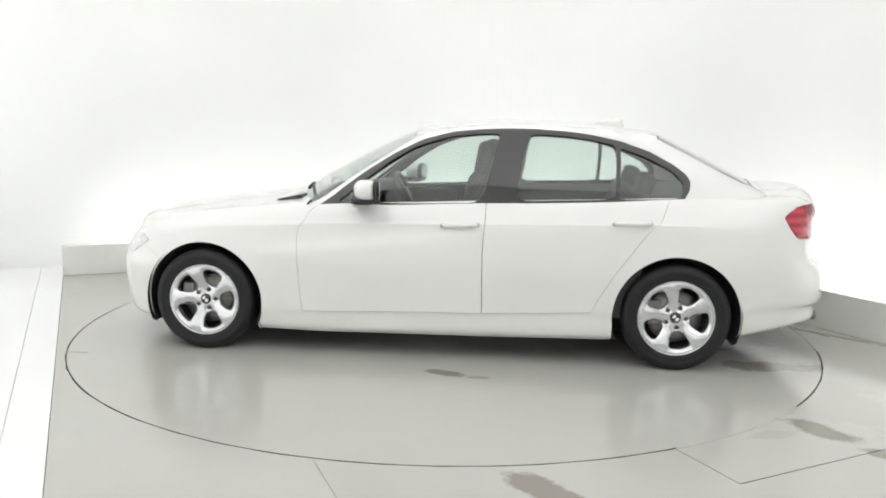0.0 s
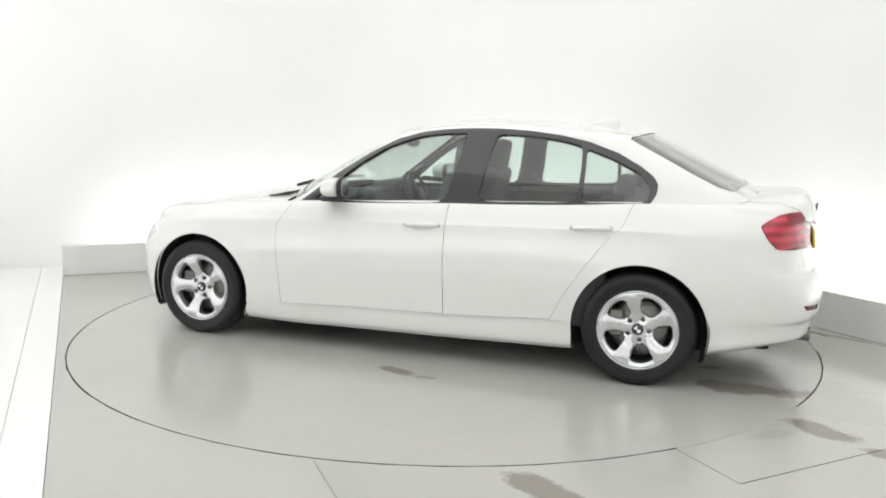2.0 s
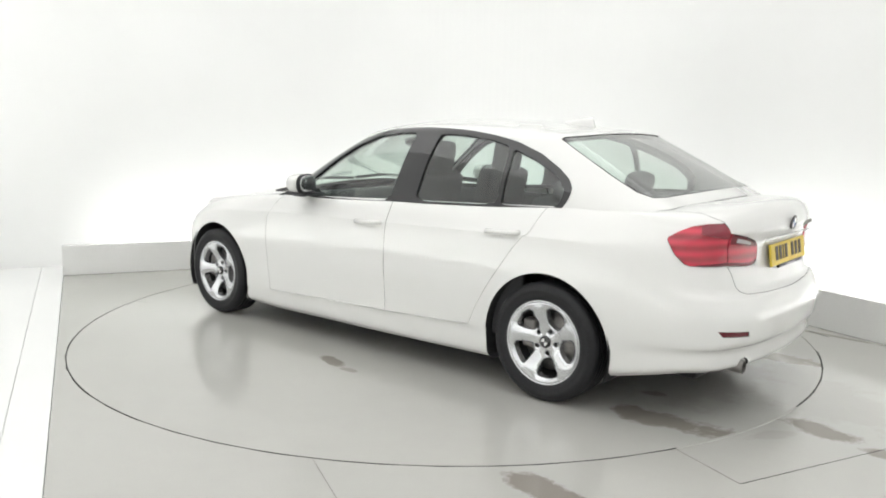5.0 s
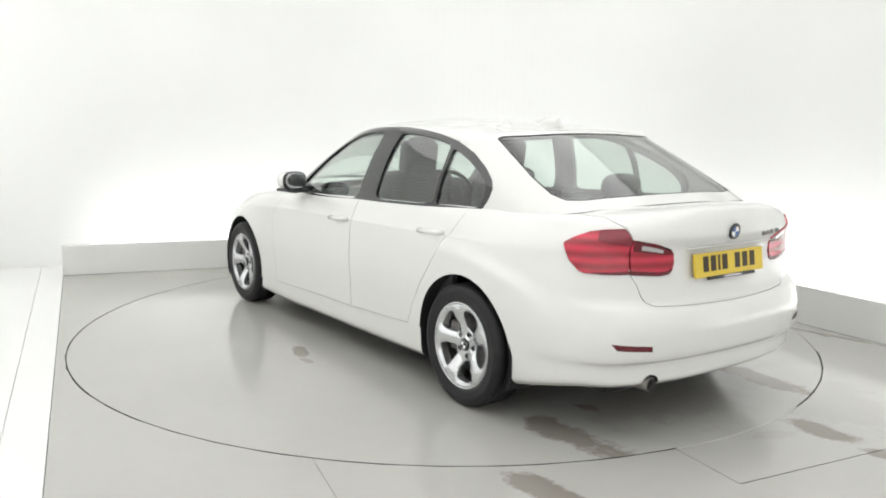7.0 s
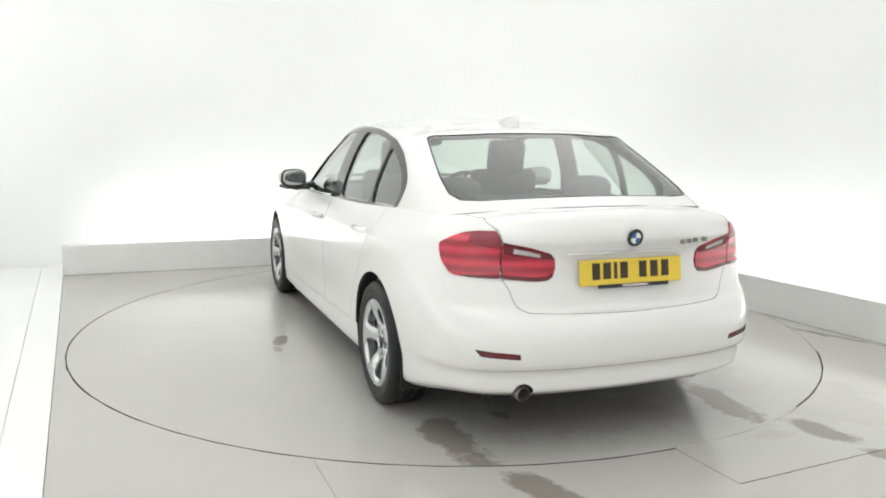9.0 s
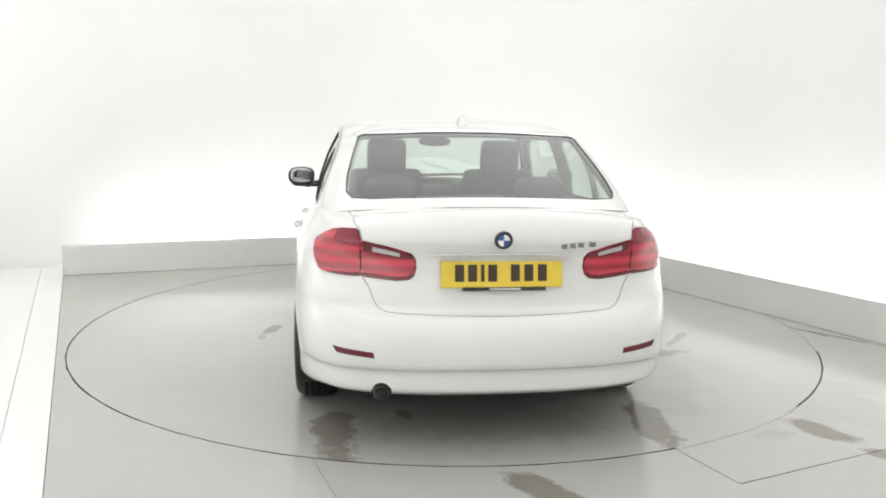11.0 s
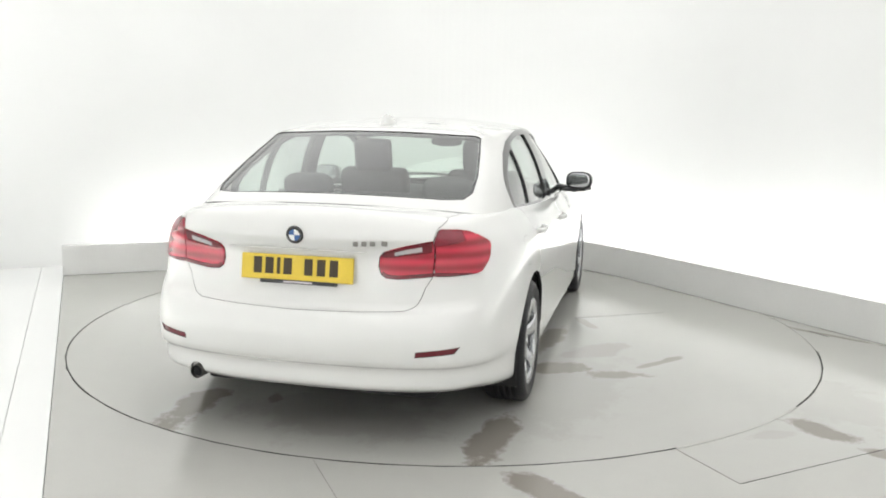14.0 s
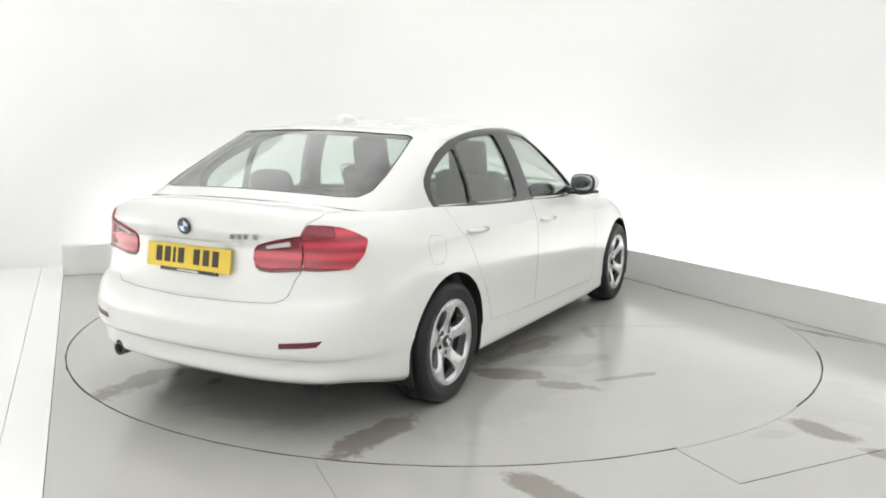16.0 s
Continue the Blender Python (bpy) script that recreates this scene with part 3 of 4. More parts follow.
# plan of the widest contour, tail to nose
PLAN = ((-2.36, 0.0), (-2.355, 0.18), (-2.34, 0.36), (-2.305, 0.53), (-2.24, 0.68), (-2.12, 0.78), (-1.95, 0.84), (-1.72, 0.878), (-1.4, 0.893), (-1.05, 0.893),
        (-0.7, 0.891), (-0.35, 0.889), (0.0, 0.889), (0.35, 0.889), (0.7, 0.891), (1.05, 0.893), (1.4, 0.891), (1.65, 0.868), (1.84, 0.81), (1.97, 0.71),
        (2.06, 0.57), (2.13, 0.38), (2.175, 0.19), (2.19, 0.0))
# each contour, foot to shoulder: heights at the knots, insets at the knots, shift of the tail, shift of the nose
CONTOURS = (
    ((0.270, 0.262, 0.200, 0.162, 0.138, 0.128, 0.140, 0.165, 0.175, 0.180), (0.05, 0.05, 0.055, 0.055, 0.055, 0.055, 0.06, 0.06, 0.05, 0.04), 0.07, -0.09),
    ((0.300, 0.293, 0.235, 0.200, 0.178, 0.168, 0.176, 0.195, 0.200, 0.205), (0.02, 0.02, 0.02, 0.02, 0.022, 0.022, 0.02, 0.02, 0.02, 0.01), 0.035, -0.04),
    ((0.372, 0.366, 0.340, 0.310, 0.290, 0.265, 0.255, 0.265, 0.275, 0.285), (0.008, 0.01, 0.012, 0.012, 0.016, 0.016, 0.01, 0.01, 0.01, 0.0), 0.038, -0.02),
    ((0.408, 0.408, 0.420, 0.420, 0.410, 0.400, 0.390, 0.390, 0.390, 0.400), (0.0, 0.0, 0.006, 0.006, 0.014, 0.014, 0.006, 0.004, 0.0, 0.0), 0.004, 0.0),
    ((0.520, 0.520, 0.545, 0.560, 0.560, 0.550, 0.540, 0.520, 0.505, 0.510), (0.0, 0.0, 0.0, 0.0, 0.004, 0.004, 0.0, 0.0, 0.0, 0.0), 0.0, 0.0),
    ((0.600, 0.615, 0.670, 0.710, 0.700, 0.680, 0.655, 0.610, 0.585, 0.590), (0.004, 0.004, 0.004, 0.006, 0.006, 0.006, 0.006, 0.01, 0.01, 0.01), 0.030, -0.02),
    ((0.650, 0.690, 0.790, 0.825, 0.805, 0.780, 0.735, 0.670, 0.635, 0.630), (0.012, 0.012, 0.014, 0.012, 0.010, 0.014, 0.03, 0.04, 0.03, 0.02), 0.075, -0.04),
    ((0.845, 0.850, 0.864, 0.860, 0.836, 0.811, 0.775, 0.715, 0.675, 0.655), (0.032, 0.035, 0.036, 0.025, 0.020, 0.024, 0.055, 0.08, 0.06, 0.03), 0.088, -0.06),
    ((0.930, 0.935, 0.965, 0.975, 0.940, 0.893, 0.835, 0.760, 0.710, 0.680), (0.08, 0.095, 0.110, 0.098, 0.072, 0.070, 0.130, 0.140, 0.10, 0.05), 0.062, -0.09),
)


def deck_z(x, y):
    """Height of the bonnet and the boot lid's top."""
    line = np.interp(x, (-2.31, -2.27, -2.1, -1.8, -1.4, 0.6, 0.95, 1.1, 1.4, 1.8, 2.0, 2.1, 2.19), (1.018, 1.034, 1.036, 1.05, 1.06, 0.99, 0.955, 0.938, 0.902, 0.846, 0.796, 0.750, 0.690))
    dip = np.interp(x, (-2.0, -1.85, -1.5, -1.2), (0.0, 0.045, 0.06, 0.0))
    return line - 0.105 * np.asarray(y) ** 2 - dip * np.maximum(0, 1 - (np.asarray(y) / 0.5) ** 2)


def body_net():
    net = []
    for x, y in PLAN:
        col = []
        tail = min(max((-x - 1.75) / 0.5, 0), 1) ** 1.2
        nose = min(max((x - 1.6) / 0.5, 0), 1) ** 1.2
        for zs, ins, rx, fx in CONTOURS:
            i = float(np.interp(x, KNOTS, ins))
            col.append((x + rx * tail + fx * nose, y * (1 - i / 0.89), float(np.interp(x, KNOTS, zs))))
        lx = col[-1][0]
        for f, dz in ((0.90, 0), (0.55, 0), (0.22, 0), (0.0, 0)):
            k = 1 - f
            gx = lx + (max(min(lx, 1.55), -1.8) - lx) * k ** 1.1 + (0.012 if lx < -2 else 0) * (f == 0.90)
            gy = col[8][1] * f
            col.append((gx, gy, float(deck_z(gx, gy))))
        net.append(col)
    return net


# greenhouse columns, rear window's middle to windscreen's middle: foot and roof edge
CABIN = (((-1.985, 0.0, 1.030), (-1.34, 0.0, 1.352)), ((-1.975, 0.22, 1.027), (-1.335, 0.20, 1.350)), ((-1.94, 0.44, 1.018), (-1.315, 0.39, 1.342)),
         ((-1.915, 0.630, 1.006), (-1.285, 0.540, 1.336)), ((-1.76, 0.735, 0.982), (-1.15, 0.612, 1.325)), ((-1.45, 0.784, 0.968), (-0.98, 0.638, 1.342)),
         ((-1.05, 0.802, 0.960), (-0.75, 0.648, 1.357)), ((-0.6, 0.815, 0.944), (-0.5, 0.656, 1.364)), ((-0.2, 0.818, 0.927), (-0.27, 0.656, 1.358)),
         ((0.2, 0.818, 0.909), (-0.09, 0.645, 1.340)), ((0.5, 0.812, 0.893), (0.03, 0.622, 1.324)), ((0.735, 0.785, 0.880), (0.11, 0.580, 1.320)),
         ((0.86, 0.64, 0.900), (0.15, 0.46, 1.330)), ((0.97, 0.33, 0.925), (0.19, 0.23, 1.352)), ((1.01, 0.0, 0.934), (0.21, 0.0, 1.358)))


def cabin_net():
    net = []
    for a, c in CABIN:
        a, c = np.array(a), np.array(c)
        col = []
        for f, out in ((0.0, 0.0), (0.3, 0.020), (0.62, 0.022), (0.86, 0.012), (1.0, 0.0)):
            p = a + (c - a) * f
            out *= 0.35 if a[0] < -1.8 else 1.0
            side = np.array((p[0] - (-0.35), p[1] * 1.6, 0))
            side /= max(np.linalg.norm(side), 1e-6)
            col.append(p + side * out + np.array((0, 0, out * 0.35)))
        for f, z in ((0.88, 0), (0.66, 0), (0.34, 0), (0.0, 0)):
            x = -0.42 + (c[0] + 0.42) * (f ** 0.75 if f else 0)
            y = c[1] * f
            crown = 1.43 - 0.030 * ((x + 0.42) / 0.75) ** 2 * (1.65 if x < -0.42 else 3.2) - 0.10 * (y ** 2)
            edge = c[2]
            w = f ** 5
            col.append((x, y, crown * (1 - w) + (edge + 0.022) * w))
        net.append(col)
    return net


def side_pts(skin, pts, vlo=0.0, vhi=8.2):
    return [skin.find((x, 0.8, z), (1, 0.02, 1), vlo, vhi) for x, z in pts]


def rear_pts(skin, pts, vlo=0.0, vhi=9.3):
    return [skin.find((-2.3, y, z), (0.02, 1, 1), vlo, vhi, xhi=-1.95) for y, z in pts]


def front_pts(skin, pts, vlo=0.0, vhi=9.3):
    return [skin.find((2.15, y, z), (0.02, 1, 1), vlo, vhi, xlo=1.7) for y, z in pts]


def top_pts(skin, pts, xlo, xhi):
    return [skin.find((x, y, 0.95), (1, 1, 0.0), 8.6, 12, xlo, xhi) for x, y in pts]


def arc(cx, cz, r, a0, a1, n):
    return [(cx + r * math.cos(radians(a0 + (a1 - a0) * i / n)), cz + r * math.sin(radians(a0 + (a1 - a0) * i / n))) for i in range(n + 1)]


def build_body(car):
    s = Skin(body_net())
    top = s.nv - 1

    def at_x(x, v):
        return s.find((x, 0.8, 0), (1, 0, 0), v - 0.01, v + 0.01)[0], v

    regions = []
    for cx in (AXLE, -AXLE):
        a = side_pts(s, arc(cx, 0.303, 0.362, -22 if cx > 0 else -8, 202 if cx > 0 else 195, 40), 0.02, 7.5)
        regions.append(("hole", a + [(a[-1][0], -0.5), (a[0][0], -0.5)]))
    ua, ub = at_x(0.78, 8.3)[0], at_x(-1.62, 8.3)[0]
    regions.append(("hole", [(ub, 8.3), (ua, 8.3), (ua, top + 1), (ub, top + 1)]))
    # lamps
    outer = side_pts(s, ((-2.075, 0.772), (-2.025, 0.825), (-1.985, 0.893), (-2.03, 0.925)), 4, 9.2) + rear_pts(s, ((0.690, 0.948), (0.650, 0.958), (0.590, 0.962), (0.576, 0.915), (0.574, 0.766), (0.64, 0.766)))
    inner = rear_pts(s, ((0.5735, 0.914), (0.468, 0.893), (0.375, 0.864), (0.358, 0.845), (0.354, 0.805), (0.364, 0.772), (0.385, 0.757), (0.434, 0.753), (0.572, 0.765)))
    clear = rear_pts(s, ((0.530, 0.893), (0.470, 0.881), (0.420, 0.867), (0.420, 0.852), (0.470, 0.862), (0.530, 0.872)))
    lamp_top = rear_pts(s, ((0.566, 0.911), (0.468, 0.891), (0.378, 0.863), (0.366, 0.846), (0.420, 0.848), (0.470, 0.857), (0.566, 0.868)))
    lamp_top_outer = rear_pts(s, ((0.668, 0.949), (0.594, 0.959), (0.5775, 0.915), (0.5765, 0.893), (0.69, 0.912)))
    foot_in = rear_pts(s, ((0.5735, 0.779), (0.434, 0.767), (0.388, 0.771), (0.372, 0.784), (0.364, 0.772), (0.385, 0.757), (0.434, 0.753), (0.572, 0.765)))
    foot_out = rear_pts(s, ((0.722, 0.774), (0.575, 0.780), (0.5745, 0.767), (0.64, 0.767), (0.700, 0.770)))
    regions += [("lamp_foot", foot_in), ("lamp_foot_outer", foot_out), ("reverse_lamp", clear), ("lamp_top", lamp_top), ("lamp_top_outer", lamp_top_outer), ("tail_lamp_inner", inner), ("tail_lamp", smooth_poly(outer, 1, 0.88))]
    notch = rear_pts(s, arc(0.495, 0.285, 0.042, -20, 200, 16), 0.02, 5)
    regions.append(("cutout", notch + [(notch[-1][0], -0.5), (notch[0][0], -0.5)]))
    regions.append(("fuel_flap", smooth_poly(side_pts(s, ((-1.47, 0.72), (-1.47, 0.86), (-1.62, 0.87), (-1.62, 0.73)), 4, 8), 2)))
    regions.append(("reflector", rear_pts(s, ((0.700, 0.481), (0.53, 0.465), (0.526, 0.440), (0.680, 0.453)))))
    head = side_pts(s, ((1.775, 0.655), (1.84, 0.690), (1.90, 0.688)), 3, 9) + front_pts(s, ((0.62, 0.668), (0.36, 0.655), (0.34, 0.575), (0.60, 0.570))) + side_pts(s, ((1.905, 0.575), (1.84, 0.612)), 3, 9)
    regions.append(("headlamp", head))
    regions.append(("grille", smooth_poly(front_pts(s, ((0.03, 0.645), (0.25, 0.645), (0.27, 0.56), (0.22, 0.50), (0.05, 0.50))), 1)))
    regions.append(("intake", front_pts(s, ((0.0, 0.35), (0.45, 0.35), (0.5, 0.24), (0.0, 0.225))) + [(s.nu + 1, front_pts(s, ((0.0, 0.225),))[0][1]), (s.nu + 1, front_pts(s, ((0.0, 0.35),))[0][1])]))
    regions.append(("fog_lamp", front_pts(s, ((0.56, 0.36), (0.68, 0.37), (0.66, 0.27), (0.56, 0.26)))))
    # doors
    front_door = [at_x(0.70, 8.3)] + side_pts(s, ((0.765, 0.845), (0.812, 0.770), (0.820, 0.690), (0.820, 0.600), (0.806, 0.370), (0.794, 0.262), (0.222, 0.281), (-0.290, 0.291), (-0.287, 0.650), (-0.297, 0.810)), 0, 7.9) + [at_x(-0.302, 8.3)]
    rear_door = [at_x(-0.302, 8.3)] + side_pts(s, ((-0.297, 0.810), (-0.287, 0.650), (-0.290, 0.291), (-0.62, 0.307), (-0.925, 0.325), (-0.972, 0.425), (-1.055, 0.559), (-1.150, 0.690), (-1.248, 0.815), (-1.31, 0.89)), 0, 7.9) + [at_x(-1.36, 8.3)]
    regions += [("front_door", front_door), ("rear_door", rear_door)]
    sill = side_pts(s, ((1.06, 0.250), (0.794, 0.257), (0.222, 0.276), (-0.290, 0.286), (-0.925, 0.320), (-1.08, 0.326)), 0, 4)
    regions.append(("sill", sill + [(sill[-1][0], -0.5), (sill[0][0], -0.5)]))
    # bumpers, boot lid, bonnet
    bump = side_pts(s, ((-1.70, 0.600), (-1.85, 0.630), (-2.00, 0.672), (-2.08, 0.705)), 2, 7.5) + rear_pts(s, ((0.66, 0.735), (0.60, 0.745), (0.567, 0.740), (0.549, 0.715), (0.531, 0.672), (0.510, 0.640), (0.470, 0.624), (0.24, 0.615), (0.0, 0.611)))
    regions.append(("rear_bumper", bump + [(-1, bump[-1][1]), (-1, -0.5), (side_pts(s, ((-1.5, 0.3),), 0, 4)[0][0], -0.5), side_pts(s, ((-1.5, 0.45),), 2, 6)[0]]))
    lid = rear_pts(s, ((0.0, 0.611), (0.24, 0.615), (0.470, 0.624), (0.510, 0.640), (0.531, 0.672), (0.547, 0.720), (0.573, 0.76), (0.575, 0.915), (0.588, 0.965)))
    lid_top = top_pts(s, ((-2.07, 0.600), (-1.90, 0.625)), -2.4, -1.4)
    regions.append(("boot_lid", [(-1, lid[0][1])] + lid + lid_top + [(lid_top[-1][0], top + 1), (-1, top + 1)]))
    nose = side_pts(s, ((1.70, 0.560), (1.80, 0.625)), 3, 8) + front_pts(s, ((0.62, 0.680), (0.34, 0.664), (0.0, 0.66)))
    regions.append(("front_bumper", nose + [(s.nu + 1, nose[-1][1]), (s.nu + 1, -0.5), (side_pts(s, ((1.5, 0.3),), 0, 4)[0][0], -0.5), side_pts(s, ((1.5, 0.45),), 2, 6)[0]]))
    hood = top_pts(s, ((0.80, 0.70), (1.2, 0.69), (1.6, 0.64), (1.85, 0.58)), 0.5, 2.3) + front_pts(s, ((0.45, 0.685), (0.0, 0.672)))
    regions.append(("bonnet", hood + [(s.nu + 1, hood[-1][1]), (s.nu + 1, top + 1), (hood[0][0] - 0.2, top + 1)]))
    uv, cut = s.cut(regions, 0.028, rest="body_shell")
    both = (1, -1)
    for name, mat, gap, label in (("body_shell", M_PAINT, 0.0, "glossy white painted body sides"), ("boot_lid", M_PAINT, 0.0026, "white boot lid"), ("rear_bumper", M_PAINT, 0.0, "white rear bumper"),
                                  ("front_bumper", M_PAINT, 0.0008, "white front bumper"), ("bonnet", M_PAINT, 0.0010, "white bonnet"), ("intake", M_BLACK, 0.0, "black lower grille")):
        skin_part(name, s.panel(uv, cut[name], both, 0.0, gap, 0.0 if name == "bonnet" else 0.014), mat, car, label)
    made = {}
    for name, part_name, mat, lift, gap, label in (
            ("front_door", "door", M_PAINT, 0.0, 0.0016, "white front door"), ("rear_door", "door", M_PAINT, 0.0, 0.0016, "white rear door"), ("sill", "sill", M_PAINT, -0.007, 0.001, "white side sill"),
            ("tail_lamp", "tail_lamp", M_REDRIB, 0.006, 0.002, "red tail lamp lens"), ("tail_lamp_inner", "tail_lamp", M_REDRIB, 0.006, 0.002, "red tail lamp lens on the boot lid"),
            ("reverse_lamp", "reverse_lamp", M_CLEARLENS, 0.007, 0, "clear reversing lamp"), ("lamp_top", "lamp_band", M_REDDARK, 0.0055, 0, "dark red upper band"), ("lamp_top_outer", "lamp_band", M_REDMID, 0.0055, 0, "dark red upper corner"), ("lamp_foot", "lamp_band", M_REDDARK, 0.0065, 0, "dark red lower edge"), ("lamp_foot_outer", "lamp_band", M_REDDARK, 0.0065, 0, "dark red lower edge"),
            ("reflector", "reflector", M_REDDARK, -0.004, 0.001, "dark red bumper reflector"), ("headlamp", "headlamp", M_HEADLENS, 0.003, 0.001, "clear glass headlamp"),
            ("grille", "grille", M_BLACK, -0.006, 0, "black kidney grille"), ("fog_lamp", "fog_lamp", M_CLEARLENS, -0.006, 0, "round fog lamp")):
        for side in (1, -1):
            parent = car
            if name in ("reverse_lamp", "lamp_top", "lamp_foot"):
                parent = made["tail_lamp_inner", side]
            if name in ("lamp_top_outer", "lamp_foot_outer"):
                parent = made["tail_lamp", side]
            made[name, side] = skin_part(part_name, s.panel(uv, cut[name], (side,), lift, gap, 0.02), mat, parent, label)
    skin_part("bumper_infill", s.panel(uv, cut["cutout"], (-1,), 0, 0, 0), M_PAINT, car)
    skin_part("quarter_infill", s.panel(uv, cut["fuel_flap"], (1,), 0, 0, 0), M_PAINT, car)
    skin_part("fuel_flap", s.panel(uv, cut["fuel_flap"], (-1,), 0, 0.0011, 0.014), M_PAINT, car, "white fuel filler flap")
    return s, made


def cabin_outline(s, pts):
    return [s.find((x, 0.7, z), (1, 0.02, 1), 0, 4.6) for x, z in pts]


def build_cabin(car):
    s = Skin(cabin_net())

    def foot(x):
        return s.find((x, 0.8, 0), (1, 0, 0), 0.0, 0.02)[0], -0.2

    frame = [foot(0.72)] + cabin_outline(s, ((0.71, 0.892), (0.60, 0.972), (0.43, 1.105), (0.255, 1.217), (0.085, 1.300), (-0.085, 1.343), (-0.25, 1.360), (-0.412, 1.367), (-0.578, 1.366),
                                             (-0.744, 1.356), (-0.908, 1.336), (-1.072, 1.302), (-1.236, 1.245), (-1.365, 1.176), (-1.435, 1.125), (-1.46, 1.085), (-1.455, 1.03), (-1.43, 0.985))) + [foot(-1.425)]
    pane_f = smooth_poly(cabin_outline(s, ((0.595, 0.918), (0.52, 0.975), (0.30, 1.154), (0.135, 1.254), (-0.07, 1.315), (-0.22, 1.332), (-0.368, 1.337), (-0.335, 1.2), (-0.272, 0.938), (0.1, 0.925))), 2, 0.87)
    pane_r = smooth_poly(cabin_outline(s, ((-0.462, 0.952), (-0.505, 1.17), (-0.549, 1.336), (-0.75, 1.328), (-0.93, 1.305), (-1.036, 1.279), (-1.038, 1.10), (-1.034, 0.972))), 2, 0.87)
    pane_q = smooth_poly(cabin_outline(s, ((-1.058, 0.975), (-1.062, 1.1), (-1.061, 1.268), (-1.21, 1.215), (-1.357, 1.143), (-1.422, 1.07), (-1.402, 0.987), (-1.25, 0.982))), 2, 0.87)
    wing_mirror_foot = cabin_outline(s, ((0.70, 0.898), (0.61, 0.962), (0.53, 0.97), (0.57, 0.912)))
    back = [(-1, 0.38), (1.2, 0.38), (2.4, 0.39), (2.95, 0.47), (3.20, 0.75), (3.30, 1.4), (3.30, 2.6), (3.27, 3.66), (3.05, 3.93), (1.2, 3.96), (-1, 3.96)]
    n = s.nu - 1
    screen = [(n + 1, 0.12), (n - 1.3, 0.12), (n - 2.6, 0.15), (n - 2.83, 0.5), (n - 2.83, 2.5), (n - 2.72, 3.65), (n - 2.2, 3.86), (n - 1.0, 3.93), (n + 1, 3.93)]

    def shrink(poly, cu, cv, fu, fv):
        return [(cu + (u - cu) * fu, cv + (v - cv) * fv) for u, v in poly]

    glass_back = shrink(back, -1, 2.1, 0.985, 0.965)
    glass_front = shrink(screen, n + 1, 2.1, 0.995, 0.985)
    regions = [("pane_front", pane_f), ("pane_rear", pane_r), ("pane_quarter", pane_q), ("mirror_foot", wing_mirror_foot), ("window_frame", frame), ("rear_window", glass_back), ("rear_window_band", back),
               ("windscreen", glass_front), ("windscreen_band", screen)]
    uv, cut = s.cut(regions, 0.024, rest="roof")
    skin_part("roof", s.panel(uv, cut["roof"], (1, -1), 0, 0, 0.03), M_PAINT, car, "white roof and pillars")
    for nm, mat, label in (("rear_window", M_GLASS, "tinted rear window"), ("windscreen", M_GLASS, "tinted windscreen")):
        pane = skin_part(nm, s.panel(uv, cut[nm], (1, -1), -0.004, 0, 0.004), mat, car, label)
        skin_part("window_surround", s.panel(uv, cut[nm + "_band"], (1, -1), -0.003, 0, 0.012), M_GLOSSBLACK, pane, "black glass border")
    for side in (1, -1):
        fr = skin_part("window_frame", s.panel(uv, np.concatenate([cut["window_frame"], cut["mirror_foot"]]), (side,), 0.002, 0, 0.03), M_FRAME, car, "gloss black side window surround")
        for nm in ("pane_front", "pane_rear", "pane_quarter"):
            skin_part("pane", s.panel(uv, cut[nm], (side,), -0.008, 0, 0.004), M_SIDEGLASS, fr, "tinted side window")
    return s


def ellipsoid(rx, ry, rz, m, seg=24, power=2.4):
    """A rounded block with softened corners."""
    bm = bmesh.new()
    bmesh.ops.create_uvsphere(bm, u_segments=seg, v_segments=seg // 2, radius=1)
    for v in bm.verts:
        c = v.co
        k = (abs(c.x) ** power + abs(c.y) ** power + abs(c.z) ** power) ** (-1 / power)
        v.co = m @ Vector((c.x * k * rx, c.y * k * ry, c.z * k * rz))
    return bm


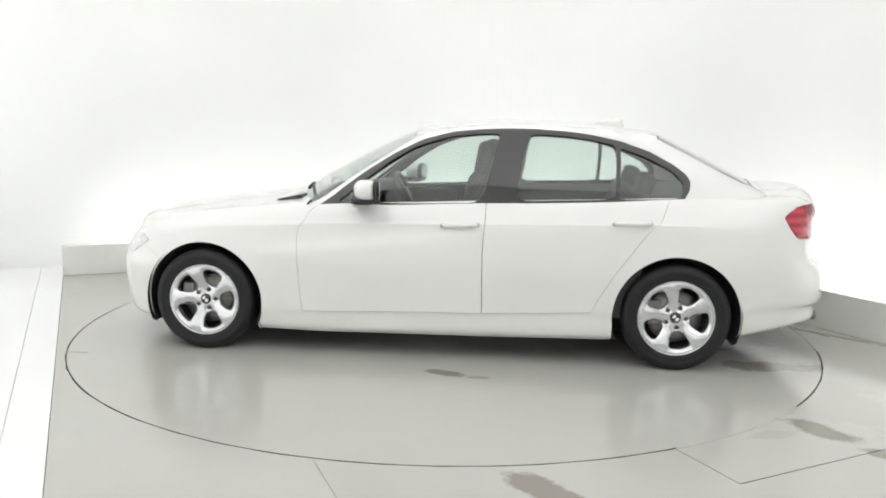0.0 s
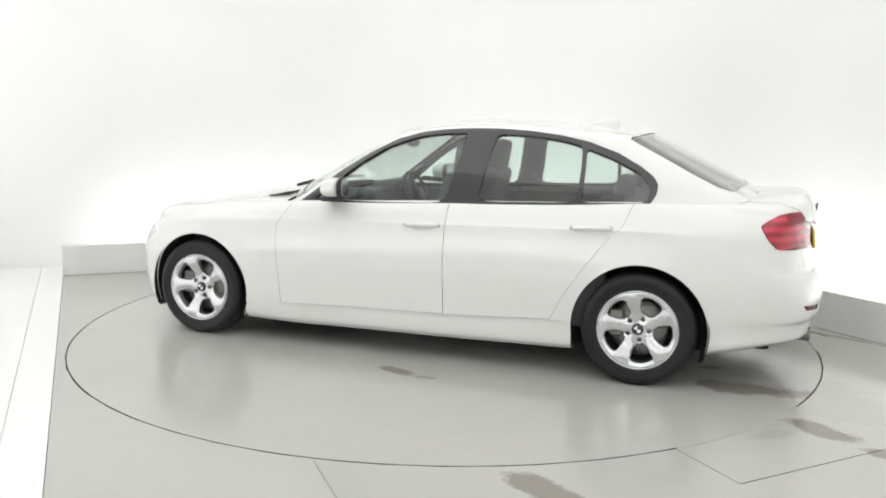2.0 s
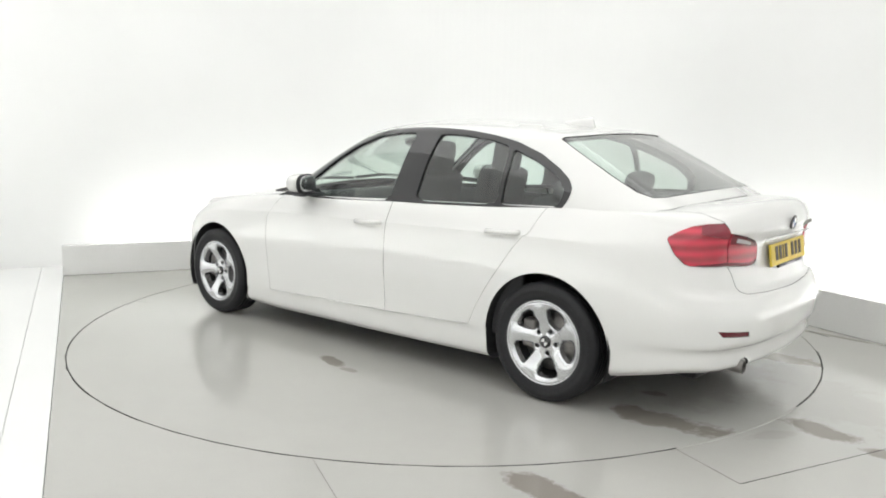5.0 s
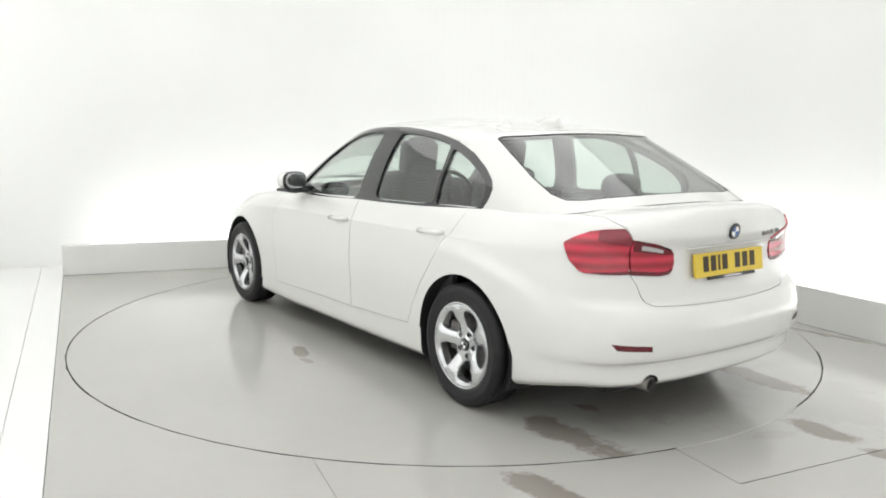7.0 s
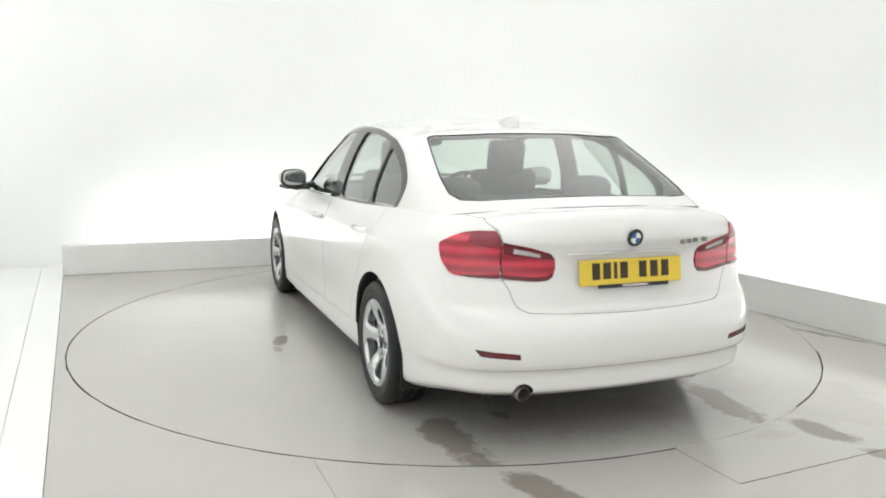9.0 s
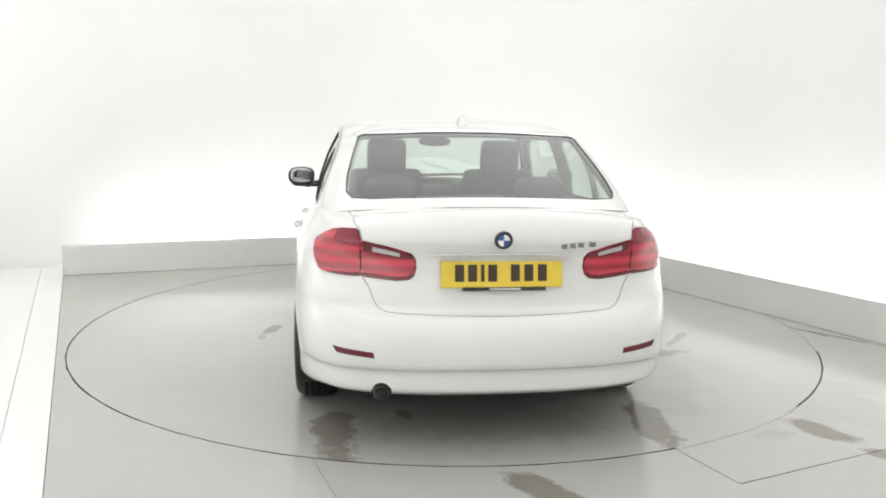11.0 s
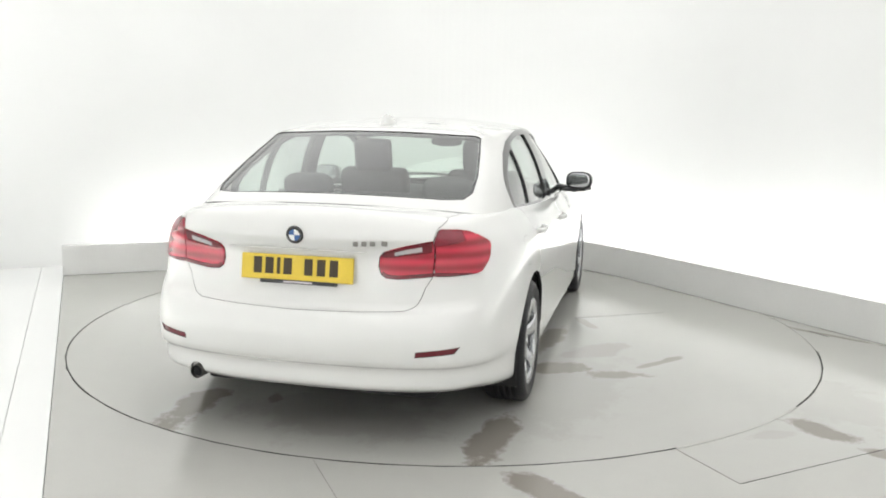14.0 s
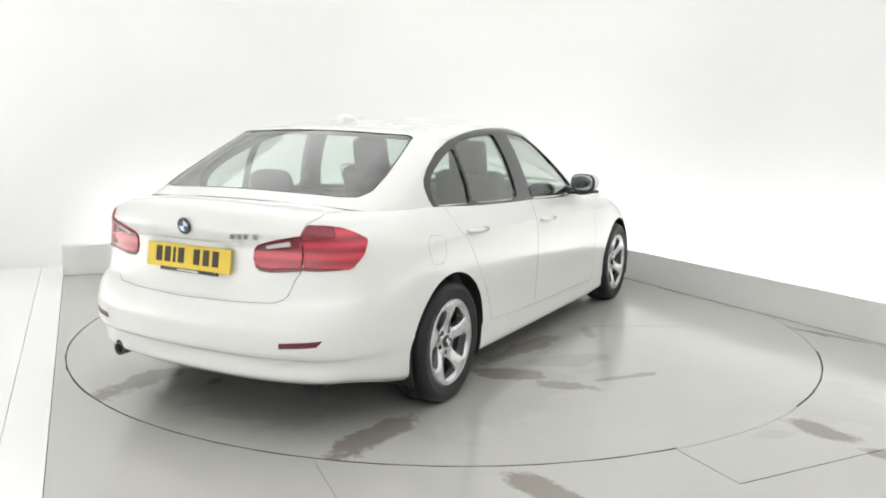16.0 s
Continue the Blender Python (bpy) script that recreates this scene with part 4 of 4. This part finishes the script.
def build_wheel(car, x, side, phase):
    """Outer face at the local +y side."""
    base = new("wheel")
    base.parent = car
    base.matrix_basis = pose(x, side * 0.782, HUB_Z, 0, 0, 0 if side > 0 else 180)
    R = TYRE_R
    prof = [(0.212, -0.10), (0.24, -0.108), (0.275, -0.106), (0.297, -0.096), (R - 0.002, -0.08), (R, -0.06)]
    for g in (-0.045, -0.015, 0.015, 0.045):
        prof += [(R, g - 0.006), (R - 0.007, g - 0.005), (R - 0.007, g + 0.005), (R, g + 0.006)]
    prof += [(R, 0.06), (R - 0.003, 0.082), (0.295, 0.097), (0.275, 0.106), (0.262, 0.1075), (0.258, 0.105), (0.24, 0.106), (0.222, 0.101), (0.213, 0.094)]
    part("tyre", lathe(prof, 72), M_RUBBER, base, "black rubber tyre", True)
    part("rim", lathe([(0.205, -0.09), (0.195, -0.02), (0.190, 0.05), (0.201, 0.085), (0.209, 0.098), (0.216, 0.101), (0.219, 0.097), (0.215, 0.09)], 72), M_ALLOY, base, "silver alloy rim", True)
    # five broad spokes between five openings
    loops = [[(0.207 * math.cos(a), 0.207 * math.sin(a)) for a in (2 * math.pi * i / 90 for i in range(90))]]
    for k in range(5):
        t = 72 * k + 90 + phase
        pol = [(0.087, -8), (0.098, -17), (0.138, -21), (0.170, -21), (0.182, -16), (0.186, 0), (0.182, 16), (0.170, 21), (0.138, 21), (0.098, 17), (0.087, 8)]
        loops.append(smooth_poly([(r * math.cos(radians(t + a + 25 * (0.19 - r))), r * math.sin(radians(t + a + 25 * (0.19 - r)))) for r, a in pol], 2))
        b = 72 * k + 90 + phase
        loops.append([(0.060 * math.cos(radians(b)) + 0.0125 * math.cos(w), 0.060 * math.sin(radians(b)) + 0.0125 * math.sin(w)) for w in (2 * math.pi * i / 10 for i in range(10))])
    pts, edges = [], []
    for lp in loops:
        k = len(pts)
        pts += lp
        edges += [(k + i, k + (i + 1) % len(lp)) for i in range(len(lp))]
    for r in (0.03, 0.045, 0.07, 0.085, 0.1, 0.115, 0.13, 0.145, 0.16, 0.178, 0.193, 0.2):
        m = max(12, int(r * 420))
        for i in range(m):
            a = 2 * math.pi * (i + 0.31) / m
            q = (r * math.cos(a), r * math.sin(a))
            if min((q[0] - e[0]) ** 2 + (q[1] - e[1]) ** 2 for e in pts[:len(pts)]) > 0.007 ** 2:
                pts.append(q)
    vs, _, fs, *_ = delaunay_2d_cdt([Vector(p) for p in pts], edges, [], 0, 1e-6)
    xy = np.array([(q.x, q.y) for q in vs])
    tri = np.array([f for f in fs if len(f) == 3])
    c = xy[tri].mean(1)
    drop = np.zeros(len(tri), bool)
    for lp in loops[1:]:
        drop |= inside(c[:, 0], c[:, 1], lp)
    drop |= ~inside(c[:, 0], c[:, 1], loops[0])
    tri = tri[~drop]
    bm = bmesh.new()

    def dish(p):
        r = math.hypot(*p)
        a = math.atan2(p[1], p[0]) - radians(90 + phase + 36 + 25 * (0.19 - r))
        ridge = 0.011 * math.cos(5 * a) * min(max((r - 0.06) / 0.05, 0), 1) * min(max((0.205 - r) / 0.03, 0), 1)
        return 0.080 - 0.012 * max(0, 1 - r / 0.06) + 0.018 * (r / 0.2) ** 3 - 0.014 * math.exp(-((r - 0.08) / 0.05) ** 2) + ridge

    bv = [bm.verts.new((p[0], dish(p), p[1])) for p in xy]
    for t in tri:
        bm.faces.new([bv[i] for i in t])
    for v in [v for v in bm.verts if not v.link_faces]:
        bm.verts.remove(v)
    bmesh.ops.recalc_face_normals(bm, faces=bm.faces)
    if sum(f.normal.y for f in bm.faces) < 0:
        bmesh.ops.reverse_faces(bm, faces=bm.faces)
    rim_edges = [e for e in bm.edges if e.is_boundary]
    ex = bmesh.ops.extrude_edge_only(bm, edges=rim_edges)
    for v in ex["geom"]:
        if isinstance(v, bmesh.types.BMVert):
            v.co.y -= 0.012
            v.co.x *= 1.0
    ex2 = bmesh.ops.extrude_edge_only(bm, edges=[e for e in ex["geom"] if isinstance(e, bmesh.types.BMEdge) and e.is_boundary])
    for v in ex2["geom"]:
        if isinstance(v, bmesh.types.BMVert):
            v.co.y -= 0.03
    spokes = part("spokes", bm, M_ALLOY, base, "five broad silver alloy spokes")
    for pl in spokes.data.polygons:
        pl.use_smooth = pl.normal.y > 0.5
    cap = part("hub_cap", lathe([(0.0005, 0.079), (0.026, 0.078), (0.031, 0.074), (0.032, 0.06)], 32), M_GLOSSBLACK, base, "round dark hub cap", True)
    bm = bmesh.new()
    for q in range(4):
        ring = [(0, 0)] + [(0.019 * math.cos(a), 0.019 * math.sin(a)) for a in (math.pi / 2 * (q + i / 6) for i in range(7))]
        if q % 2 == 0:
            bm.faces.new([bm.verts.new((p[0], 0.0805, p[1])) for p in ring][::-1])
    part("emblem", bm, M_WHITE, cap, "pale quartered emblem")
    part("brake_disc", lathe([(0.05, 0.02), (0.155, 0.02), (0.157, 0.015), (0.157, -0.005), (0.05, -0.005)], 48), M_STEEL, base, "grey steel brake disc", True)
    part("brake_caliper", rounded_box(0.075, 0.06, 0.15, pose(0.12, 0.015, 0.02), 0.015), M_STEEL, base, "grey brake caliper")
    part("barrel", lathe([(0.19, 0.05), (0.19, -0.02), (0.16, -0.03), (0.02, -0.035), (0.0005, -0.035)], 48), M_LINER, base, "dark inner wheel barrel", True)
    return base


def build_liner(car, x, side):
    bm = bmesh.new()
    n = 28
    rows = []
    for y, r in ((0.868, 0.366), (0.86, 0.372), (0.60, 0.372), (0.585, 0.30), (0.58, 0.0)):
        rows.append([bm.verts.new((x + r * math.cos(a), side * y, max(HUB_Z + r * math.sin(a), 0.16))) for a in (math.radians(-30 + 240 * i / n) for i in range(n + 1))])
    for a, c in zip(rows, rows[1:]):
        for i in range(n):
            try:
                bm.faces.new((a[i], a[i + 1], c[i + 1], c[i]))
            except ValueError:
                pass
    bmesh.ops.remove_doubles(bm, verts=bm.verts, dist=1e-5)
    part("wheel_arch_liner", bm, M_LINER, car, "black plastic arch liner")


def build_seat(car, x, y, rear=False):
    m = pose(x, y, 0)
    seat = part("seat", rounded_box(0.50, 0.52, 0.16, m @ pose(0, 0, 0.48, 0, -6), 0.06, 3), M_SEAT, car, "dark grey cloth car seat", True)
    part("backrest", rounded_box(0.13, 0.47, 0.62, m @ pose(-0.27, 0, 0.79, 0, -14), 0.06, 4), M_SEAT, seat, "", True)
    part("headrest", rounded_box(0.10, 0.25, 0.22, m @ pose(-0.36, 0, 1.175, 0, -10), 0.045, 3), M_SEAT, seat, "padded dark headrest", True)
    for dy in (-0.06, 0.06):
        part("headrest_post", tube(((x - 0.335, y + dy, 1.04), (x - 0.352, y + dy, 1.11)), 0.006), M_CHROME, seat, "thin steel post", True)


def build_interior(car):
    for y in (0.37, -0.37):
        build_seat(car, 0.10, y)
    bench = part("rear_bench", rounded_box(0.50, 1.28, 0.16, pose(-0.82, 0, 0.48, 0, -5), 0.06, 3), M_SEAT, car, "dark grey cloth rear bench", True)
    part("backrest", rounded_box(0.14, 1.28, 0.56, pose(-1.12, 0, 0.74, 0, -20), 0.055, 3), M_SEAT, bench, "", True)
    for y in (0.40, -0.40):
        part("headrest", ellipsoid(0.056, 0.142, 0.070, pose(-1.25, y, 1.045, 0, -15), 24, 3.2), M_SEAT, bench, "padded dark headrest", True)
    part("parcel_shelf", rounded_box(0.62, 1.16, 0.03, pose(-1.55, 0, 0.985, 0, 3), 0.01, 2), M_SEAT, car, "dark rear parcel shelf")
    part("dashboard", rounded_box(0.42, 1.40, 0.22, pose(0.72, 0, 0.80, 0, 8), 0.07, 3), M_DASH, car, "dark grey dashboard", True)
    part("instrument_hood", rounded_box(0.20, 0.40, 0.10, pose(0.56, -0.37, 0.925, 0, 6), 0.04, 3), M_DASH, car, "", True)
    part("centre_console", rounded_box(0.95, 0.22, 0.22, pose(0.20, 0, 0.48, 0, -4), 0.04, 3), M_DASH, car, "dark console between the seats", True)
    tilt = pose(0.36, -0.37, 0.86, 0, -66)
    ring = [tilt @ Vector((0.185 * math.cos(a), 0.185 * math.sin(a), 0)) for a in (2 * math.pi * i / 36 for i in range(36))]
    wheel = part("steering_wheel", tube(ring, 0.015, 8, True), M_BLACK, car, "black steering wheel rim", True)
    part("hub", rounded_box(0.13, 0.15, 0.05, tilt, 0.03, 2), M_BLACK, wheel, "", True)
    for a in (0, 180, 270):
        part("spoke", rounded_box(0.12, 0.03, 0.015, tilt @ pose(0, 0, 0, 0, 0, a) @ pose(0.12, 0, 0), 0.006, 2), M_BLACK, wheel)
    part("rear_view_mirror", ellipsoid(0.018, 0.115, 0.034, pose(0.26, 0, 1.262, 0, 8)), M_BLACK, car, "dark interior mirror", True)
    for y in (0.77, -0.77):
        for x, ln in ((0.20, 0.98), (-0.75, 0.92)):
            part("door_card", rounded_box(ln, 0.05, 0.62, pose(x, y, 0.585, 2 if y > 0 else -2), 0.02, 2), M_DASH, car, "dark inner door lining", True)
    part("cabin_floor", rounded_box(2.5, 1.44, 0.06, pose(-0.25, 0, 0.30), 0.01, 1), M_LINER, car, "dark carpet")
    part("underbody", rounded_box(4.05, 1.12, 0.10, pose(-0.06, 0, 0.235), 0.03, 2), M_LINER, car, "black underbody tray")
    part("underbody", rounded_box(1.95, 1.62, 0.06, pose(0.0, 0, 0.215), 0.02, 2), M_LINER, car, "black underbody tray")
    part("bulkhead", rounded_box(0.05, 1.40, 0.50, pose(0.96, 0, 0.60), 0.01, 1), M_LINER, car)
    part("boot_lining", rounded_box(0.72, 1.10, 0.55, pose(-1.74, 0, 0.66), 0.03, 1), M_LINER, car)
    part("headlining", ellipsoid(0.52, 0.47, 0.012, pose(-0.46, 0, 1.367)), M_WHITE, car, "pale headlining", True)


def build_mirrors(car):
    for s in (1, -1):
        house = ellipsoid(0.078, 0.088, 0.059, pose(0.378, s * 0.944, 1.008, 0, 0, s * 12), 28, 2.7)
        for v in house.verts:
            if v.co.x < 0.335:
                v.co.x = 0.335 + (v.co.x - 0.335) * 0.15
        m = part("door_mirror", house, M_PAINT, car, "white door mirror housing", True)
        part("mirror_glass", ellipsoid(0.006, 0.078, 0.050, pose(0.308, s * 0.942, 1.012, 0, 0, s * 12), 24, 3.2), M_MIRROR, m, "mirror glass", True)
        part("mirror_bezel", ellipsoid(0.016, 0.093, 0.063, pose(0.328, s * 0.943, 1.008, 0, 0, s * 12), 24, 2.9), M_BLACK, m, "black bezel", True)
        part("mirror_arm", rounded_box(0.10, 0.17, 0.035, pose(0.44, s * 0.845, 0.948, s * -8, 0, s * 10), 0.014, 3), M_BLACK, m, "black mirror foot", True)
        part("mirror_base", rounded_box(0.15, 0.17, 0.022, pose(0.385, s * 0.925, 0.944, s * 3, 0, s * 12), 0.01, 3), M_BLACK, m, "black lower cover", True)


def build_details(car, s):
    # door handles that stand off the doors
    for side in (1, -1):
        for xc, zc in ((-0.155, 0.812), (-1.135, 0.848)):
            y = s.at(*s.find((xc, 0.8, zc), (1, 0.02, 1), 0, 8))[1]
            pts = [(xc + 0.105, side * (y - 0.002), zc - 0.004), (xc + 0.09, side * (y + 0.022), zc - 0.002), (xc, side * (y + 0.032), zc + 0.002), (xc - 0.09, side * (y + 0.022), zc + 0.004), (xc - 0.105, side * (y - 0.002), zc + 0.004)]
            bm = tube(pts, 0.013, 12)
            part("door_handle", bm, M_PAINT, car, "white pull handle", True)
            part("handle_cup", ellipsoid(0.075, 0.006, 0.024, pose(xc, side * (y - 0.001), zc - 0.012)), M_PAINT, car, "", True)
    # number plate with its characters as plain bars
    tilt = pose(-2.286, 0, 0.783, 0, 8, 0)
    plate = part("number_plate", rounded_box(0.012, 0.51, 0.109, tilt, 0.004, 2), M_YELLOW, car, "yellow number plate with dark characters")
    for i, y in enumerate((0.178, 0.124, 0.082, 0.040, -0.055, -0.112, -0.169)):
        part("bar", rounded_box(0.003, 0.016 if i == 2 else 0.038, 0.070, tilt @ pose(-0.0065, y, 0.006), 0.001, 1), M_PLATEINK, plate)
    part("plate_holder", rounded_box(0.016, 0.35, 0.016, tilt @ pose(-0.002, -0.01, -0.060), 0.003, 1), M_BLACK, car, "black strip under the plate")
    part("maker_strip", rounded_box(0.003, 0.13, 0.009, tilt @ pose(-0.0105, -0.01, -0.060), 0.001, 1), M_CLEARLENS, plate, "pale strip of small unreadable writing")
    part("boot_grip", rounded_box(0.02, 0.62, 0.005, pose(-2.285, 0, 0.866), 0.004, 2), M_PAINT, car, "white ledge over the plate", True)
    # round emblem
    em = part("emblem", lathe([(0.0005, 0.004), (0.026, 0.004), (0.030, 0.006), (0.037, 0.006), (0.0385, 0.0)], 40), M_GLOSSBLACK, car, "round boot emblem with a dark rim", True)
    em.matrix_basis = pose(-2.303, 0, 0.928, 0, 0, 90) @ pose(0, 0, 0, -8)
    for q in range(4):
        bm = bmesh.new()
        ring = [(0, 0)] + [(0.025 * math.cos(a), 0.025 * math.sin(a)) for a in (math.pi / 2 * (q + i / 6) for i in range(7))]
        bm.faces.new([bm.verts.new((p[0], 0.006, p[1])) for p in ring][::-1])
        part("emblem_field", bm, M_WHITE if q % 2 else M_BLUE, em)
    for i, (y, w) in enumerate(((-0.262, 0.03), (-0.298, 0.03), (-0.334, 0.03), (-0.385, 0.034))):
        part("model_badge", rounded_box(0.004, w * 0.8, 0.020, pose(-2.284 + i * 0.003, y, 0.898 + i * 0.002, 0, 6, -6), 0.0015, 1), M_STEEL, car, "small chrome badge bar")
    # tail pipe, underside valance, roof fin
    pipe = lathe([(0.029, 0.0), (0.032, -0.004), (0.032, -0.16), (0.027, -0.16), (0.027, -0.01), (0.029, 0.0)], 32)
    ex = part("exhaust_pipe", pipe, M_STEEL, car, "dark steel tail pipe", True)
    ex.matrix_basis = pose(-2.284, 0.497, 0.282, 0, 0, 90)
    part("exhaust_bore", lathe([(0.0265, -0.02), (0.0005, -0.03)], 24), M_LINER, ex)
    part("rear_valance", rounded_box(0.26, 0.80, 0.04, pose(-2.10, 0.0, 0.31, 0, -4), 0.02, 2), M_LINER, car, "black under-bumper panel")
    fin = bmesh.new()
    secs = []
    for x, h, w in ((-0.93, 0.002, 0.012), (-0.98, 0.022, 0.026), (-1.04, 0.044, 0.032), (-1.10, 0.056, 0.030), (-1.135, 0.052, 0.024), (-1.15, 0.0, 0.018)):
        z = 1.392 - 0.11 * (-1.04 - x)
        secs.append([fin.verts.new((x, w * q, z + h * k)) for q, k in ((1, -0.3), (0.8, 0.4), (0.35, 0.9), (0, 1), (-0.35, 0.9), (-0.8, 0.4), (-1, -0.3))])
    for a, c in zip(secs, secs[1:]):
        for i in range(6):
            fin.faces.new((a[i], c[i], c[i + 1], a[i + 1]))
    bmesh.ops.recalc_face_normals(fin, faces=fin.faces)
    part("roof_fin", fin, M_PAINT, car, "white shark fin aerial", True)
    # wipers and scuttle
    part("scuttle", rounded_box(0.16, 1.30, 0.03, pose(0.93, 0, 0.915, 0, 12), 0.01, 2), M_BLACK, car, "black scuttle panel")
    for y0, y1 in ((-0.55, 0.05), (0.0, 0.60)):
        part("wiper", tube(((0.90, y0, 0.972), (0.875, (y0 + y1) / 2, 0.990), (0.815, y1, 0.985)), 0.011), M_BLACK, car, "black wiper blade", True)


def build_car():
    car = new("car")
    s, _ = build_body(car)
    build_cabin(car)
    for x in (AXLE, -AXLE):
        for side in (1, -1):
            build_wheel(car, x, side, {(1, 1): 18.5, (-1, 1): 25.0, (1, -1): 12.0, (-1, -1): 36.0}[1 if x > 0 else -1, side])
            build_liner(car, x, side)
    build_interior(car)
    build_mirrors(car)
    build_details(car, s)
    return tagged(car, "glossy white four-door saloon car with silver five-spoke wheels", "car")


ROOM = build_room()
for row in range(5):
    for col in range(3):
        spot = CORNER + SIDE * (1.0 + 2.5 * row) - BACK * (0.9 + 2.5 * col)
        ceiling_light(spot.x, spot.y, -60.5)
NB, NS = Vector((BACK.y, -BACK.x)), Vector((SIDE.y, -SIDE.x))
for k in range(2):
    light_trough(CORNER - BACK * (COVE + 1.25 * (k + 1) - 0.02) - NB * 0.22, CORNER - BACK * (COVE + 1.25 * k) - NB * 0.22)
for k in range(4):
    light_trough(CORNER + SIDE * (COVE + 1.5 * k) - NS * 0.22, CORNER + SIDE * (COVE + 1.5 * (k + 1) - 0.02) - NS * 0.22)
CL = cove_line(-0.22)
for a, b in ((2, 16), (17, 31), (32, 46)):
    light_trough(CL[a], CL[b])
# Unseen fill strips, added along near and left walls to brighten the car's sides.
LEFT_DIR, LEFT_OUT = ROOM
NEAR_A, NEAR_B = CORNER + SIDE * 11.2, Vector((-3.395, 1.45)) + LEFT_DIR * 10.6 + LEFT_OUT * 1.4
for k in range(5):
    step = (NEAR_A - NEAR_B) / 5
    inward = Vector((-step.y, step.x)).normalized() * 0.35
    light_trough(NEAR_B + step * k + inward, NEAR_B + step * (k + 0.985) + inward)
# Left side gets a double row of added strips, for more brightness there.
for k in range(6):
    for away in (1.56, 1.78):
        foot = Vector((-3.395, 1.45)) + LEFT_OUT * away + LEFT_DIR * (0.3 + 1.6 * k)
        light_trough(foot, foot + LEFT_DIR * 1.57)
TABLE = build_turntable()
CAR = build_car()

TURN = ((0.0, 173.64), (1.0, 167.04), (2.0, 160.28), (3.0, 153.53), (4.0, 146.73), (5.0, 139.9), (6.0, 132.95), (7.0, 125.85), (8.0, 118.75), (9.0, 111.62),
        (10.0, 104.45), (11.0, 97.3), (12.0, 90.12), (13.0, 82.92), (14.0, 75.8), (15.0, 68.67), (16.0, 61.57))
OFFSET = pose(-0.033, 0.059, 0.0)


def motions():
    walk(TABLE, [(t, pose(0, 0, 0, 0, 0, a)) for t, a in TURN])
    walk(CAR, [(t, pose(0, 0, 0, 0, 0, a) @ OFFSET) for t, a in TURN])


motions()
